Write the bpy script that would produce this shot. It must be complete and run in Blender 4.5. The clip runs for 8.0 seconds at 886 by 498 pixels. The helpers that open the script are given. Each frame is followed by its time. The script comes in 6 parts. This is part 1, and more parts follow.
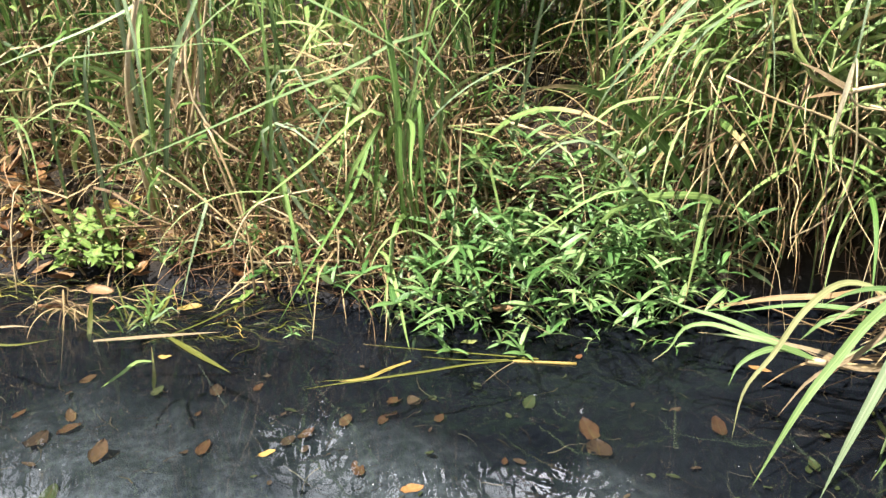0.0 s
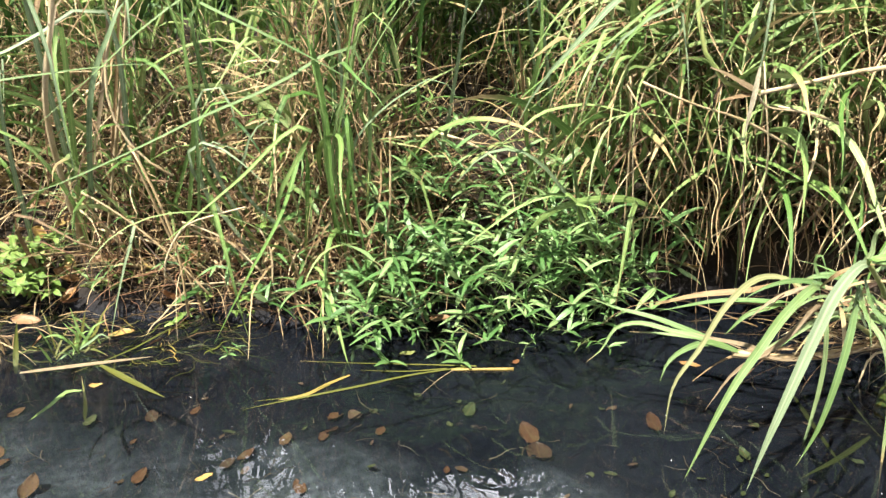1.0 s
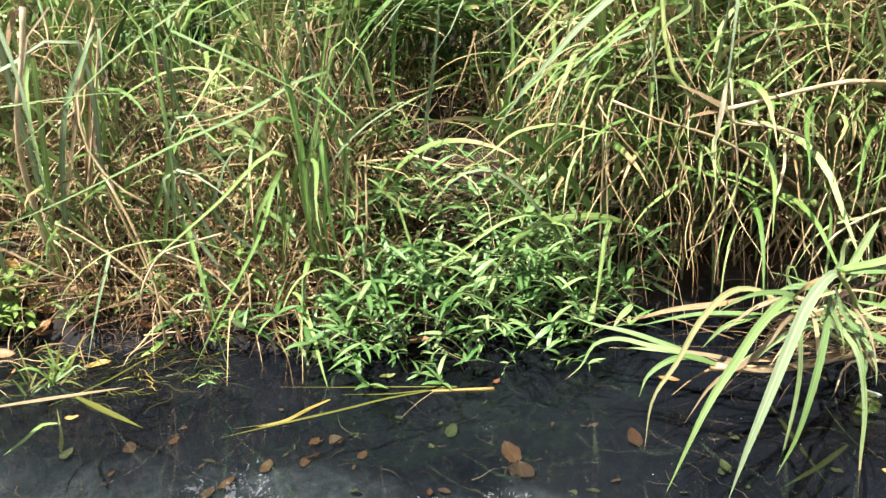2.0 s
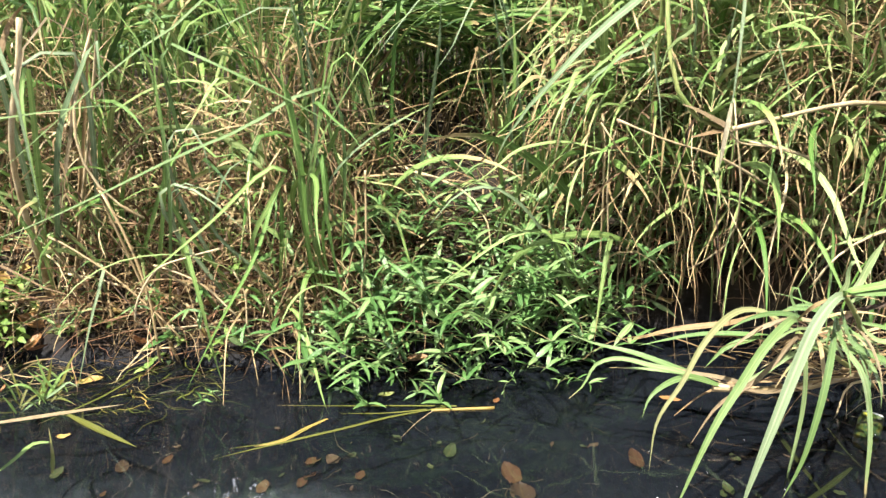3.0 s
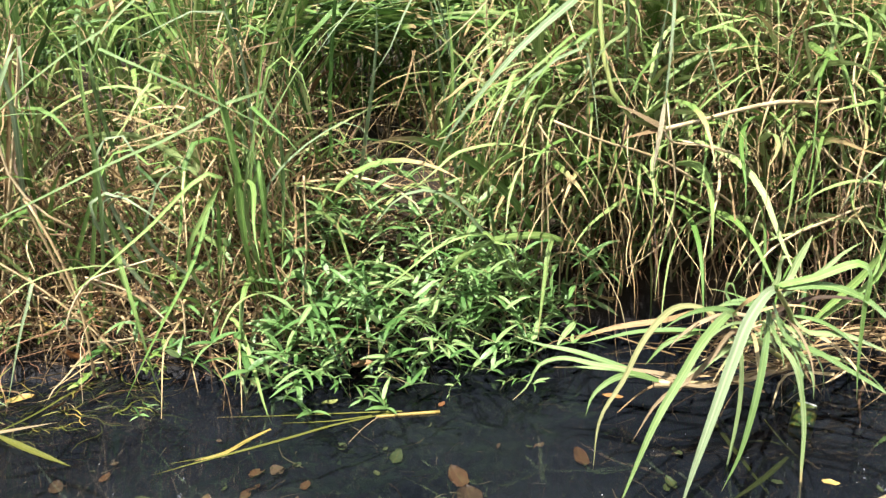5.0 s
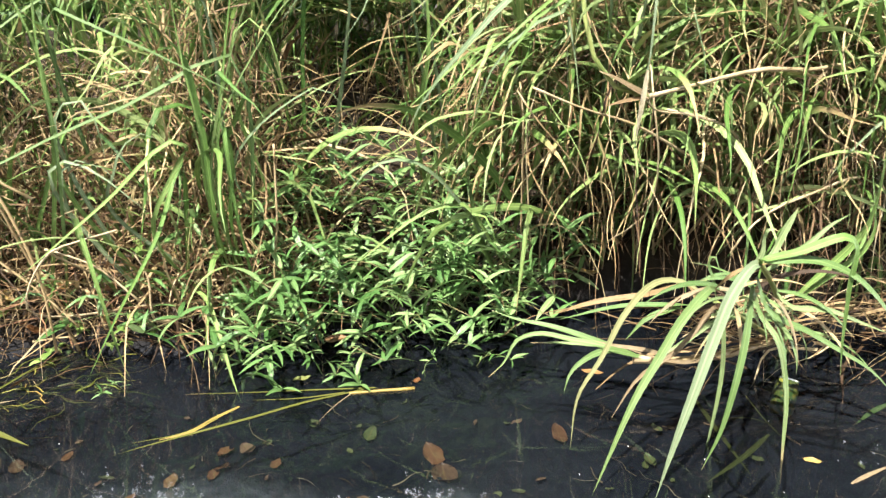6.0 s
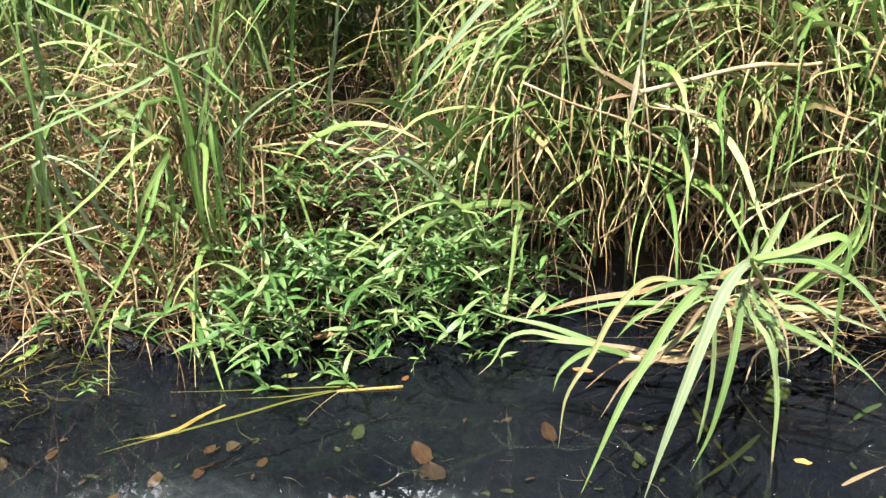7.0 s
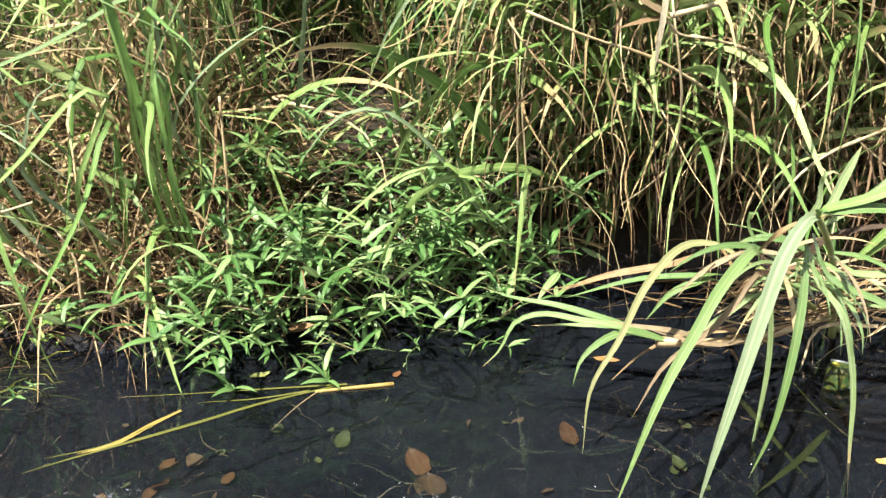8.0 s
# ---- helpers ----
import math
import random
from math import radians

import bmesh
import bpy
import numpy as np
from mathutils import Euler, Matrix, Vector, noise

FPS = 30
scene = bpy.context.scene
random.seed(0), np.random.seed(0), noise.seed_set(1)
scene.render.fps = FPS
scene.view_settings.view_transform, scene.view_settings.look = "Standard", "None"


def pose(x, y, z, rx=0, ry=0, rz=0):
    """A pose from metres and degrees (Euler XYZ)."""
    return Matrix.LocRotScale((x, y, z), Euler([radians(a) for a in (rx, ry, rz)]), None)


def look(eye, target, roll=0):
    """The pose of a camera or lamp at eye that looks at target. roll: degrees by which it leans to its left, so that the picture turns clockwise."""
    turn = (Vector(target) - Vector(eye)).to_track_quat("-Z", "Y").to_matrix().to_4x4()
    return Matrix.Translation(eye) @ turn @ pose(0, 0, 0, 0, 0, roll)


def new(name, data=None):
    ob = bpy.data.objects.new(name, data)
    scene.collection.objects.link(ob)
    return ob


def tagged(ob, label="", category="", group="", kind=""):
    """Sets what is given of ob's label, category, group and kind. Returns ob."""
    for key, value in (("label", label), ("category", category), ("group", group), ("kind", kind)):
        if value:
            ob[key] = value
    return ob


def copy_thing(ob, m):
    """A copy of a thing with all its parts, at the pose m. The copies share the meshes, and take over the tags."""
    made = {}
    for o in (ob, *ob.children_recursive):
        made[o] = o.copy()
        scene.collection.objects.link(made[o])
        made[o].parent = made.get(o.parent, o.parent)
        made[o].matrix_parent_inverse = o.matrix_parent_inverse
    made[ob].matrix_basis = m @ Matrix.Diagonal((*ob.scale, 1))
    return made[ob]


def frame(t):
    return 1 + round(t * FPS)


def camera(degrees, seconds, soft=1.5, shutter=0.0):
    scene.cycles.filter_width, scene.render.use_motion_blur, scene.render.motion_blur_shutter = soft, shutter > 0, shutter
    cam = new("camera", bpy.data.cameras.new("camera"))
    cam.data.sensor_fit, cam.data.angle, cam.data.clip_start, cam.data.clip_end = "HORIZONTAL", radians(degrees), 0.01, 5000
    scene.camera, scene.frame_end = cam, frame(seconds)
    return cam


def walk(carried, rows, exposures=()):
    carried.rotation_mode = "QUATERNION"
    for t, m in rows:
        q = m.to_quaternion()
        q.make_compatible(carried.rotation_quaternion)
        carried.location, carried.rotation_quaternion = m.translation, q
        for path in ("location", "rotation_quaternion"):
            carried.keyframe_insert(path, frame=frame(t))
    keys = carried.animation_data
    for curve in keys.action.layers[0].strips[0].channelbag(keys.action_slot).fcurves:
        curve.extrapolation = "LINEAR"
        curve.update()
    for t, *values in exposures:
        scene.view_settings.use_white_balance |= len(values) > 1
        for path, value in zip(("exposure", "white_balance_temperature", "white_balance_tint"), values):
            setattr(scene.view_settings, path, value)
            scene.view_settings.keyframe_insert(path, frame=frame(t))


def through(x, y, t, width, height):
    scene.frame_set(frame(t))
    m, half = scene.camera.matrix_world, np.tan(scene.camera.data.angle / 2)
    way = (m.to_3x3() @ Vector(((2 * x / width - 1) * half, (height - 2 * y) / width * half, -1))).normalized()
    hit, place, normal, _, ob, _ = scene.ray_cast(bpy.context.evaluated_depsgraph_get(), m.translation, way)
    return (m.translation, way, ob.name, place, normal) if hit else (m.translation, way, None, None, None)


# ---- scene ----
cam = camera(59.2, 8.0, soft=1.42)
PATH = [
    (0.0, (0.196, 0.043, 1.057), (0.128, 1.934, 0.409), 0.4),
    (0.5, (0.219, 0.044, 1.046), (0.234, 1.931, 0.384), 0.2),
    (1.0, (0.228, 0.030, 1.065), (0.303, 1.929, 0.441), -0.8),
    (1.5, (0.224, 0.029, 1.063), (0.313, 1.938, 0.474), -1.1),
    (2.0, (0.237, 0.020, 1.060), (0.364, 1.933, 0.493), -1.8),
    (2.2, (0.225, 0.038, 1.072), (0.377, 1.951, 0.509), -1.1),
    (3.3, (0.197, 0.053, 1.067), (0.370, 1.973, 0.532), -1.1),
    (3.5, (0.196, 0.056, 1.065), (0.386, 1.973, 0.526), -1.0),
    (4.0, (0.203, 0.052, 1.069), (0.451, 1.960, 0.524), -1.2),
    (4.5, (0.207, 0.053, 1.072), (0.483, 1.962, 0.544), -1.4),
    (4.7, (0.210, 0.055, 1.072), (0.492, 1.963, 0.545), -1.4),
    (5.8, (0.243, 0.104, 1.047), (0.577, 1.988, 0.461), -1.0),
    (6.0, (0.255, 0.127, 1.047), (0.585, 2.005, 0.444), -0.9),
    (6.5, (0.272, 0.133, 1.052), (0.598, 2.008, 0.436), -0.1),
    (7.0, (0.287, 0.151, 1.050), (0.619, 2.023, 0.429), -0.7),
    (7.5, (0.318, 0.294, 0.988), (0.668, 2.162, 0.364), -1.4),
    (8.0, (0.367, 0.444, 0.864), (0.683, 2.323, 0.255), -2.4),
]
EXPOSURE = 2.1
walk(cam, [(t, look(eye, aim, roll)) for t, eye, aim, roll in PATH], exposures=[(0.0, EXPOSURE), (8.0, EXPOSURE)])

# ---- daylight ----
SUN_UP, SUN_TURN = 58.0, 222.0          # degrees: height, and bearing from +y towards +x
world = bpy.data.worlds.new("sky")
scene.world = world
world.use_nodes = True
wn = world.node_tree
wn.nodes.clear()
sky = wn.nodes.new("ShaderNodeTexSky")
sky.sky_type, sky.sun_disc = "NISHITA", False
sky.sun_elevation, sky.sun_rotation = radians(SUN_UP), radians(SUN_TURN)
sky.air_density, sky.dust_density, sky.ozone_density = 1.0, 1.2, 1.0
back = wn.nodes.new("ShaderNodeBackground")
back.inputs[1].default_value = 0.024
wout = wn.nodes.new("ShaderNodeOutputWorld")
wn.links.new(sky.outputs[0], back.inputs[0])
# thin bright broken cloud all over the sky
cloud = wn.nodes.new("ShaderNodeBackground")
cloud.inputs[0].default_value = (0.93, 0.95, 1.0, 1.0)
way, puff, cover, both = (wn.nodes.new("ShaderNode" + kind) for kind in ("TexCoord", "TexNoise", "MapRange", "MixShader"))
puff.inputs["Scale"].default_value, puff.inputs["Detail"].default_value = 3.0, 6.0
cover.inputs[1].default_value, cover.inputs[2].default_value = 0.62, 0.78
glow = wn.nodes.new("ShaderNodeMapRange")
glow.inputs[1].default_value, glow.inputs[2].default_value, glow.inputs[3].default_value, glow.inputs[4].default_value = 0.64, 0.90, 0.025, 3.4
wn.links.new(glow.outputs[0], cloud.inputs[1])
wn.links.new(way.outputs["Generated"], puff.inputs["Vector"])
parts, low, bank = (wn.nodes.new("ShaderNode" + kind) for kind in ("SeparateXYZ", "MapRange", "Math"))
low.inputs[1].default_value, low.inputs[2].default_value, low.inputs[3].default_value, low.inputs[4].default_value = 0.5, 0.8, 0.26, 0.0
wn.links.new(way.outputs["Generated"], parts.inputs[0])
wn.links.new(parts.outputs[2], low.inputs[0])
wn.links.new(puff.outputs[0], bank.inputs[0])
wn.links.new(low.outputs[0], bank.inputs[1])         # cloud closes up towards the horizon
wn.links.new(bank.outputs[0], cover.inputs[0])
wn.links.new(bank.outputs[0], glow.inputs[0])                # thick cloud is bright, its thin rims are dim
wn.links.new(cover.outputs[0], both.inputs[0])
wn.links.new(back.outputs[0], both.inputs[1])
wn.links.new(cloud.outputs[0], both.inputs[2])
wn.links.new(both.outputs[0], wout.inputs[0])

sun_data = bpy.data.lights.new("sun", "SUN")
sun_data.energy, sun_data.angle, sun_data.color = 5.0, radians(0.6), (1.0, 0.94, 0.82)
sun = new("sun", sun_data)
sun_dir = Vector((math.sin(radians(SUN_TURN)) * math.cos(radians(SUN_UP)), math.cos(radians(SUN_TURN)) * math.cos(radians(SUN_UP)), math.sin(radians(SUN_UP))))
sun.matrix_world = look(sun_dir * 30, (0, 0, 0))

# ---- materials ----
class Mat:
    """A node material with short ways to add nodes."""

    def __init__(self, name):
        self.m = bpy.data.materials.new(name)
        self.m.use_nodes = True
        self.t = self.m.node_tree
        self.t.nodes.clear()
        self.out = self.add("OutputMaterial")

    def add(self, kind):
        return self.t.nodes.new("ShaderNode" + kind)

    def link(self, a, b):
        self.t.links.new(a, b)

    def put(self, socket, value):
        if isinstance(value, bpy.types.NodeSocket):
            self.link(value, socket)
        else:
            socket.default_value = value

    def math(self, op, a, b=0.0, clamp=False):
        n = self.add("Math")
        n.operation, n.use_clamp = op, clamp
        self.put(n.inputs[0], a)
        self.put(n.inputs[1], b)
        return n.outputs[0]

    def mix(self, f, a, b, blend="MIX"):
        n = self.add("Mix")
        n.data_type, n.blend_type = "RGBA", blend
        self.put(n.inputs[0], f)
        self.put(n.inputs[6], a if isinstance(a, bpy.types.NodeSocket) else (*a, 1.0))
        self.put(n.inputs[7], b if isinstance(b, bpy.types.NodeSocket) else (*b, 1.0))
        return n.outputs[2]

    def ramp(self, f, stops):
        n = self.add("ValToRGB")
        while len(n.color_ramp.elements) < len(stops):
            n.color_ramp.elements.new(0.5)
        for e, (at, c) in zip(n.color_ramp.elements, stops):
            e.position, e.color = at, (*c, 1.0)
        self.link(f, n.inputs[0])
        return n.outputs[0]

    def span(self, f, a, b, c=0.0, d=1.0):
        n = self.add("MapRange")
        for i, v in enumerate((f, a, b, c, d)):
            self.put(n.inputs[i], v)
        return n.outputs[0]

    def noise(self, vec, scale, detail=3.0, rough=0.55):
        n = self.add("TexNoise")
        self.link(vec, n.inputs["Vector"])
        n.inputs["Scale"].default_value, n.inputs["Detail"].default_value, n.inputs["Roughness"].default_value = scale, detail, rough
        return n.outputs[0]

    def bump(self, height, strength, dist=0.002):
        n = self.add("Bump")
        n.inputs["Strength"].default_value, n.inputs["Distance"].default_value = strength, dist
        self.link(height, n.inputs["Height"])
        return n.outputs[0]

    def skin(self, colour, rough=0.5, normal=None, spec=0.5, through=0.0, through_colour=None, coat=0.0):
        p = self.add("BsdfPrincipled")
        self.put(p.inputs["Base Color"], colour)
        self.put(p.inputs["Roughness"], rough)
        p.inputs["Specular IOR Level"].default_value = spec
        p.inputs["Coat Weight"].default_value = coat
        if normal:
            self.link(normal, p.inputs["Normal"])
        shader = p.outputs[0]
        if through:
            tr = self.add("BsdfTranslucent")
            self.put(tr.inputs[0], through_colour or colour)
            mx = self.add("MixShader")
            mx.inputs[0].default_value = through
            self.link(shader, mx.inputs[1])
            self.link(tr.outputs[0], mx.inputs[2])
            shader = mx.outputs[0]
        self.link(shader, self.out.inputs[0])
        return self.m


def blade_mat(name, stops, single, dry=0.6, through=0.15, rough=0.45, rib=0.35, spec=0.25):
    """Grass blade: the colour varies blade by blade, with pale midrib, long streaks, and a dry tip. single: one blade an object."""
    s = Mat(name)
    rnd = s.add("ObjectInfo").outputs["Random"] if single else s.add("NewGeometry").outputs["Random Per Island"]
    uv = s.add("TexCoord").outputs["UV"]
    sep = s.add("SeparateXYZ")
    s.link(uv, sep.inputs[0])
    u, v = sep.outputs[0], sep.outputs[1]
    col = s.ramp(rnd, stops)
    mapn = s.add("Mapping")
    mapn.inputs["Scale"].default_value = (22.0, 1.6, 1.0)
    shift = s.add("CombineXYZ")
    s.link(s.math("MULTIPLY", rnd, 37.0), shift.inputs[1])
    s.link(uv, mapn.inputs[0])
    s.link(shift.outputs[0], mapn.inputs[1])
    streak = s.noise(mapn.outputs[0], 1.0, 3.0)
    map2 = s.add("Mapping")
    map2.inputs["Scale"].default_value = (2.5, 9.0, 1.0)
    s.link(uv, map2.inputs[0])
    s.link(shift.outputs[0], map2.inputs[1])
    patch = s.noise(map2.outputs[0], 1.0, 4.0, 0.65)
    col = s.mix(s.span(streak, 0.36, 0.68), col, (1.5, 1.42, 1.5) if rib else (1.32, 1.34, 1.4), "MULTIPLY")
    col = s.mix(s.span(streak, 0.42, 0.3, 0.0, 0.6), col, (0.66, 0.7, 0.66), "MULTIPLY")
    col = s.mix(s.span(patch, 0.58, 0.75, 0.0, 0.45), col, (0.165, 0.125, 0.06)) if rib else s.mix(s.span(patch, 0.5, 0.72), col, (0.5, 0.42, 0.38), "MULTIPLY")
    if rib:
        mid = s.span(s.math("ABSOLUTE", s.math("SUBTRACT", u, 0.5)), 0.03, 0.1, 1.0, 0.0)
        col = s.mix(s.math("MULTIPLY", mid, rib * 1.6), col, (1.9, 1.6, 1.8), "MULTIPLY")
        r2 = s.math("FRACT", s.math("MULTIPLY", rnd, 17.31))
        start = s.math("SUBTRACT", 1.05, s.math("MULTIPLY", s.math("MULTIPLY", r2, r2), dry))
        tip = s.span(s.math("ADD", v, s.math("MULTIPLY", s.math("SUBTRACT", patch, 0.5), 0.25)), start, s.math("ADD", start, 0.13))
        col = s.mix(tip, col, (0.28, 0.21, 0.105))
    return s.skin(col, rough, s.bump(streak, 0.6, 0.0015), spec, through)


GREEN = [(0.0, (0.0138, 0.034, 0.00845)), (0.3, (0.0376, 0.087, 0.018)), (0.6, (0.0721, 0.133, 0.029)), (0.86, (0.113, 0.173, 0.0465)), (1.0, (0.176, 0.224, 0.0845))]
TUFT = [(0.0, (0.0522, 0.102, 0.028)), (0.5, (0.089, 0.145, 0.0462)), (1.0, (0.135, 0.186, 0.0806))]
STRAW = [(0.0, (0.0238, 0.0128, 0.00639)), (0.3, (0.0891, 0.0525, 0.0244)), (0.6, (0.191, 0.13, 0.0627)), (0.84, (0.277, 0.208, 0.107)), (1.0, (0.343, 0.278, 0.166))]
WEED = [(0.0, (0.0332, 0.08595, 0.02081)), (0.5, (0.07118, 0.1487, 0.04294)), (1.0, (0.1426, 0.2146, 0.08514))]
m_grass_stuff = blade_mat("grass_blades", GREEN, False)
m_pale_stuff = blade_mat("pale_grass_blades", [(0.0, (0.043, 0.0942, 0.0189)), (0.5, (0.0921, 0.151, 0.0406)), (0.85, (0.135, 0.192, 0.0677)), (1.0, (0.19, 0.239, 0.103))], False, dry=0.5)
m_blade = blade_mat("grass_blade", GREEN, True)
m_tuft = blade_mat("pale_blade", TUFT, True, dry=0.35, spec=0.4)
m_blade_mid = blade_mat("green_blade", [(0.0, (0.07797, 0.1495, 0.03548)), (1.0, (0.1317, 0.2042, 0.06028))], True, dry=0.15)
m_blade_dark = blade_mat("dark_green_blade", [(0.0, (0.0637, 0.1115, 0.0361)), (1.0, (0.1116, 0.1626, 0.05643))], True, dry=0.1)
m_blade_pale = blade_mat("pale_green_blade", [(0.0, (0.0829, 0.131, 0.0609)), (1.0, (0.126, 0.17, 0.097))], True, dry=0.12)
m_blade_brown = blade_mat("half_dry_blade", [(0.0, (0.132, 0.1452, 0.0627)), (1.0, (0.1584, 0.1617, 0.0792))], True, dry=0.9)
m_blade_yellow = blade_mat("yellow_green_blade", [(0.0, (0.0406, 0.0516, 0.0095)), (1.0, (0.0758, 0.0789, 0.0158))], True, dry=0.2)
m_pale_dry = blade_mat("pale_dry_blade", [(0.0, (0.132, 0.0957, 0.0528)), (1.0, (0.2046, 0.1617, 0.099))], True, through=0.15, rough=0.55, rib=0.0, spec=0.3)
m_cream = blade_mat("cream_sheath", [(0.0, (0.33, 0.28, 0.18)), (1.0, (0.42, 0.385, 0.28))], True, through=0.12, rough=0.5, rib=0.0, spec=0.3)
m_strand = blade_mat("drowned_grass", [(0.0, (0.0198, 0.0297, 0.00528)), (0.5, (0.0561, 0.0693, 0.01056)), (0.85, (0.1188, 0.1188, 0.0198)), (1.0, (0.1716, 0.1122, 0.033))], False, dry=0.3, through=0.1)
m_straw_stuff = blade_mat("straw_mass", STRAW, False, through=0.15, rough=0.6, rib=0.0, spec=0.3)
m_rust_stuff = blade_mat("rusty_straw", [(0.0, (0.06, 0.0264, 0.0144)), (0.5, (0.15, 0.078, 0.0408)), (1.0, (0.264, 0.156, 0.084))], False, through=0.12, rough=0.6, rib=0.0, spec=0.25)
m_straw = blade_mat("straw", STRAW, True, through=0.15, rough=0.6, rib=0.0, spec=0.3)
m_weed = blade_mat("weed_leaf", WEED, True, dry=0.1, through=0.25, rough=0.36, rib=0.4, spec=0.45)
m_herb = blade_mat("herb_leaf", [(0.0, (0.06, 0.115, 0.022)), (0.5, (0.10, 0.165, 0.036)), (1.0, (0.15, 0.215, 0.06))], True, dry=0.05, through=0.25, rough=0.45, rib=0.3, spec=0.3)


def stem_mat(name, a, b):
    s = Mat(name)
    pos = s.add("TexCoord").outputs["Object"]
    rnd = s.add("ObjectInfo").outputs["Random"]
    n1, n2 = s.noise(pos, 14.0, 4.0), s.noise(pos, 160.0, 3.0)
    col = s.mix(s.span(s.math("ADD", n1, s.math("MULTIPLY", s.math("SUBTRACT", rnd, 0.5), 0.5)), 0.3, 0.7), a, b)
    col = s.mix(s.span(n2, 0.55, 0.75, 0.0, 0.5), col, (0.09, 0.06, 0.025))
    return s.skin(col, 0.5, s.bump(n2, 0.3), 0.4)


m_stem = stem_mat("green_stem", (0.072, 0.12, 0.024), (0.176, 0.2, 0.064))
m_cane = stem_mat("pale_cane", (0.204, 0.146, 0.0739), (0.312, 0.252, 0.158))
m_reed = stem_mat("yellow_reed", (0.18, 0.131, 0.0336), (0.12, 0.106, 0.0224))
m_weed_stem = stem_mat("weed_stem", (0.056, 0.112, 0.024), (0.128, 0.104, 0.048))


def dead_leaf_mat(name, stops):
    s = Mat(name)
    rnd = s.add("ObjectInfo").outputs["Random"]
    uv = s.add("TexCoord").outputs["UV"]
    sep = s.add("SeparateXYZ")
    s.link(uv, sep.inputs[0])
    mapn = s.add("Mapping")
    shift = s.add("CombineXYZ")
    s.link(s.math("MULTIPLY", rnd, 31.0), shift.inputs[0])
    s.link(uv, mapn.inputs[0])
    s.link(shift.outputs[0], mapn.inputs[1])
    n1, n2 = s.noise(mapn.outputs[0], 4.0, 5.0, 0.65), s.noise(mapn.outputs[0], 22.0, 3.0)
    col = s.ramp(s.math("ADD", s.math("MULTIPLY", rnd, 0.75), s.math("MULTIPLY", n1, 0.25)), stops)
    col = s.mix(s.span(n1, 0.5, 0.72, 0.0, 0.75), col, (0.07, 0.035, 0.015))
    col = s.mix(s.span(n2, 0.58, 0.7, 0.0, 0.5), col, (0.12, 0.06, 0.02))
    side = s.math("ABSOLUTE", s.math("SUBTRACT", sep.outputs[0], 0.5))
    vein = s.math("ABSOLUTE", s.math("SINE", s.math("MULTIPLY", s.math("ADD", sep.outputs[1], s.math("MULTIPLY", side, -0.5)), 34.0)))
    line = s.math("MAXIMUM", s.span(side, 0.015, 0.05, 1.0, 0.0), s.span(vein, 0.0, 0.18, 0.5, 0.0))
    col = s.mix(s.math("MULTIPLY", line, 0.4), col, (0.32, 0.20, 0.065))
    return s.skin(col, 0.5, s.bump(s.math("ADD", n2, line), 0.4, 0.001), 0.4, 0.15)


m_dead = dead_leaf_mat("dead_leaf", [(0.0, (0.0825, 0.03375, 0.015)), (0.4, (0.1575, 0.0675, 0.027)), (0.75, (0.2175, 0.1013, 0.0375)), (1.0, (0.255, 0.15, 0.0525))])
m_yellow = dead_leaf_mat("yellow_leaf", [(0.0, (0.3, 0.1875, 0.0525)), (1.0, (0.375, 0.2925, 0.105))])
m_brown = dead_leaf_mat("brown_leaf", [(0.0, (0.12, 0.06375, 0.03)), (0.5, (0.225, 0.1275, 0.0675)), (1.0, (0.3, 0.1875, 0.0975))])
m_sodden = dead_leaf_mat("sodden_leaf", [(0.0, (0.1754, 0.072, 0.02677)), (0.5, (0.2833, 0.126, 0.0482)), (1.0, (0.3372, 0.186, 0.08033))])
m_old_green = dead_leaf_mat("faded_green_leaf", [(0.0, (0.105, 0.135, 0.0375)), (1.0, (0.195, 0.21, 0.075))])


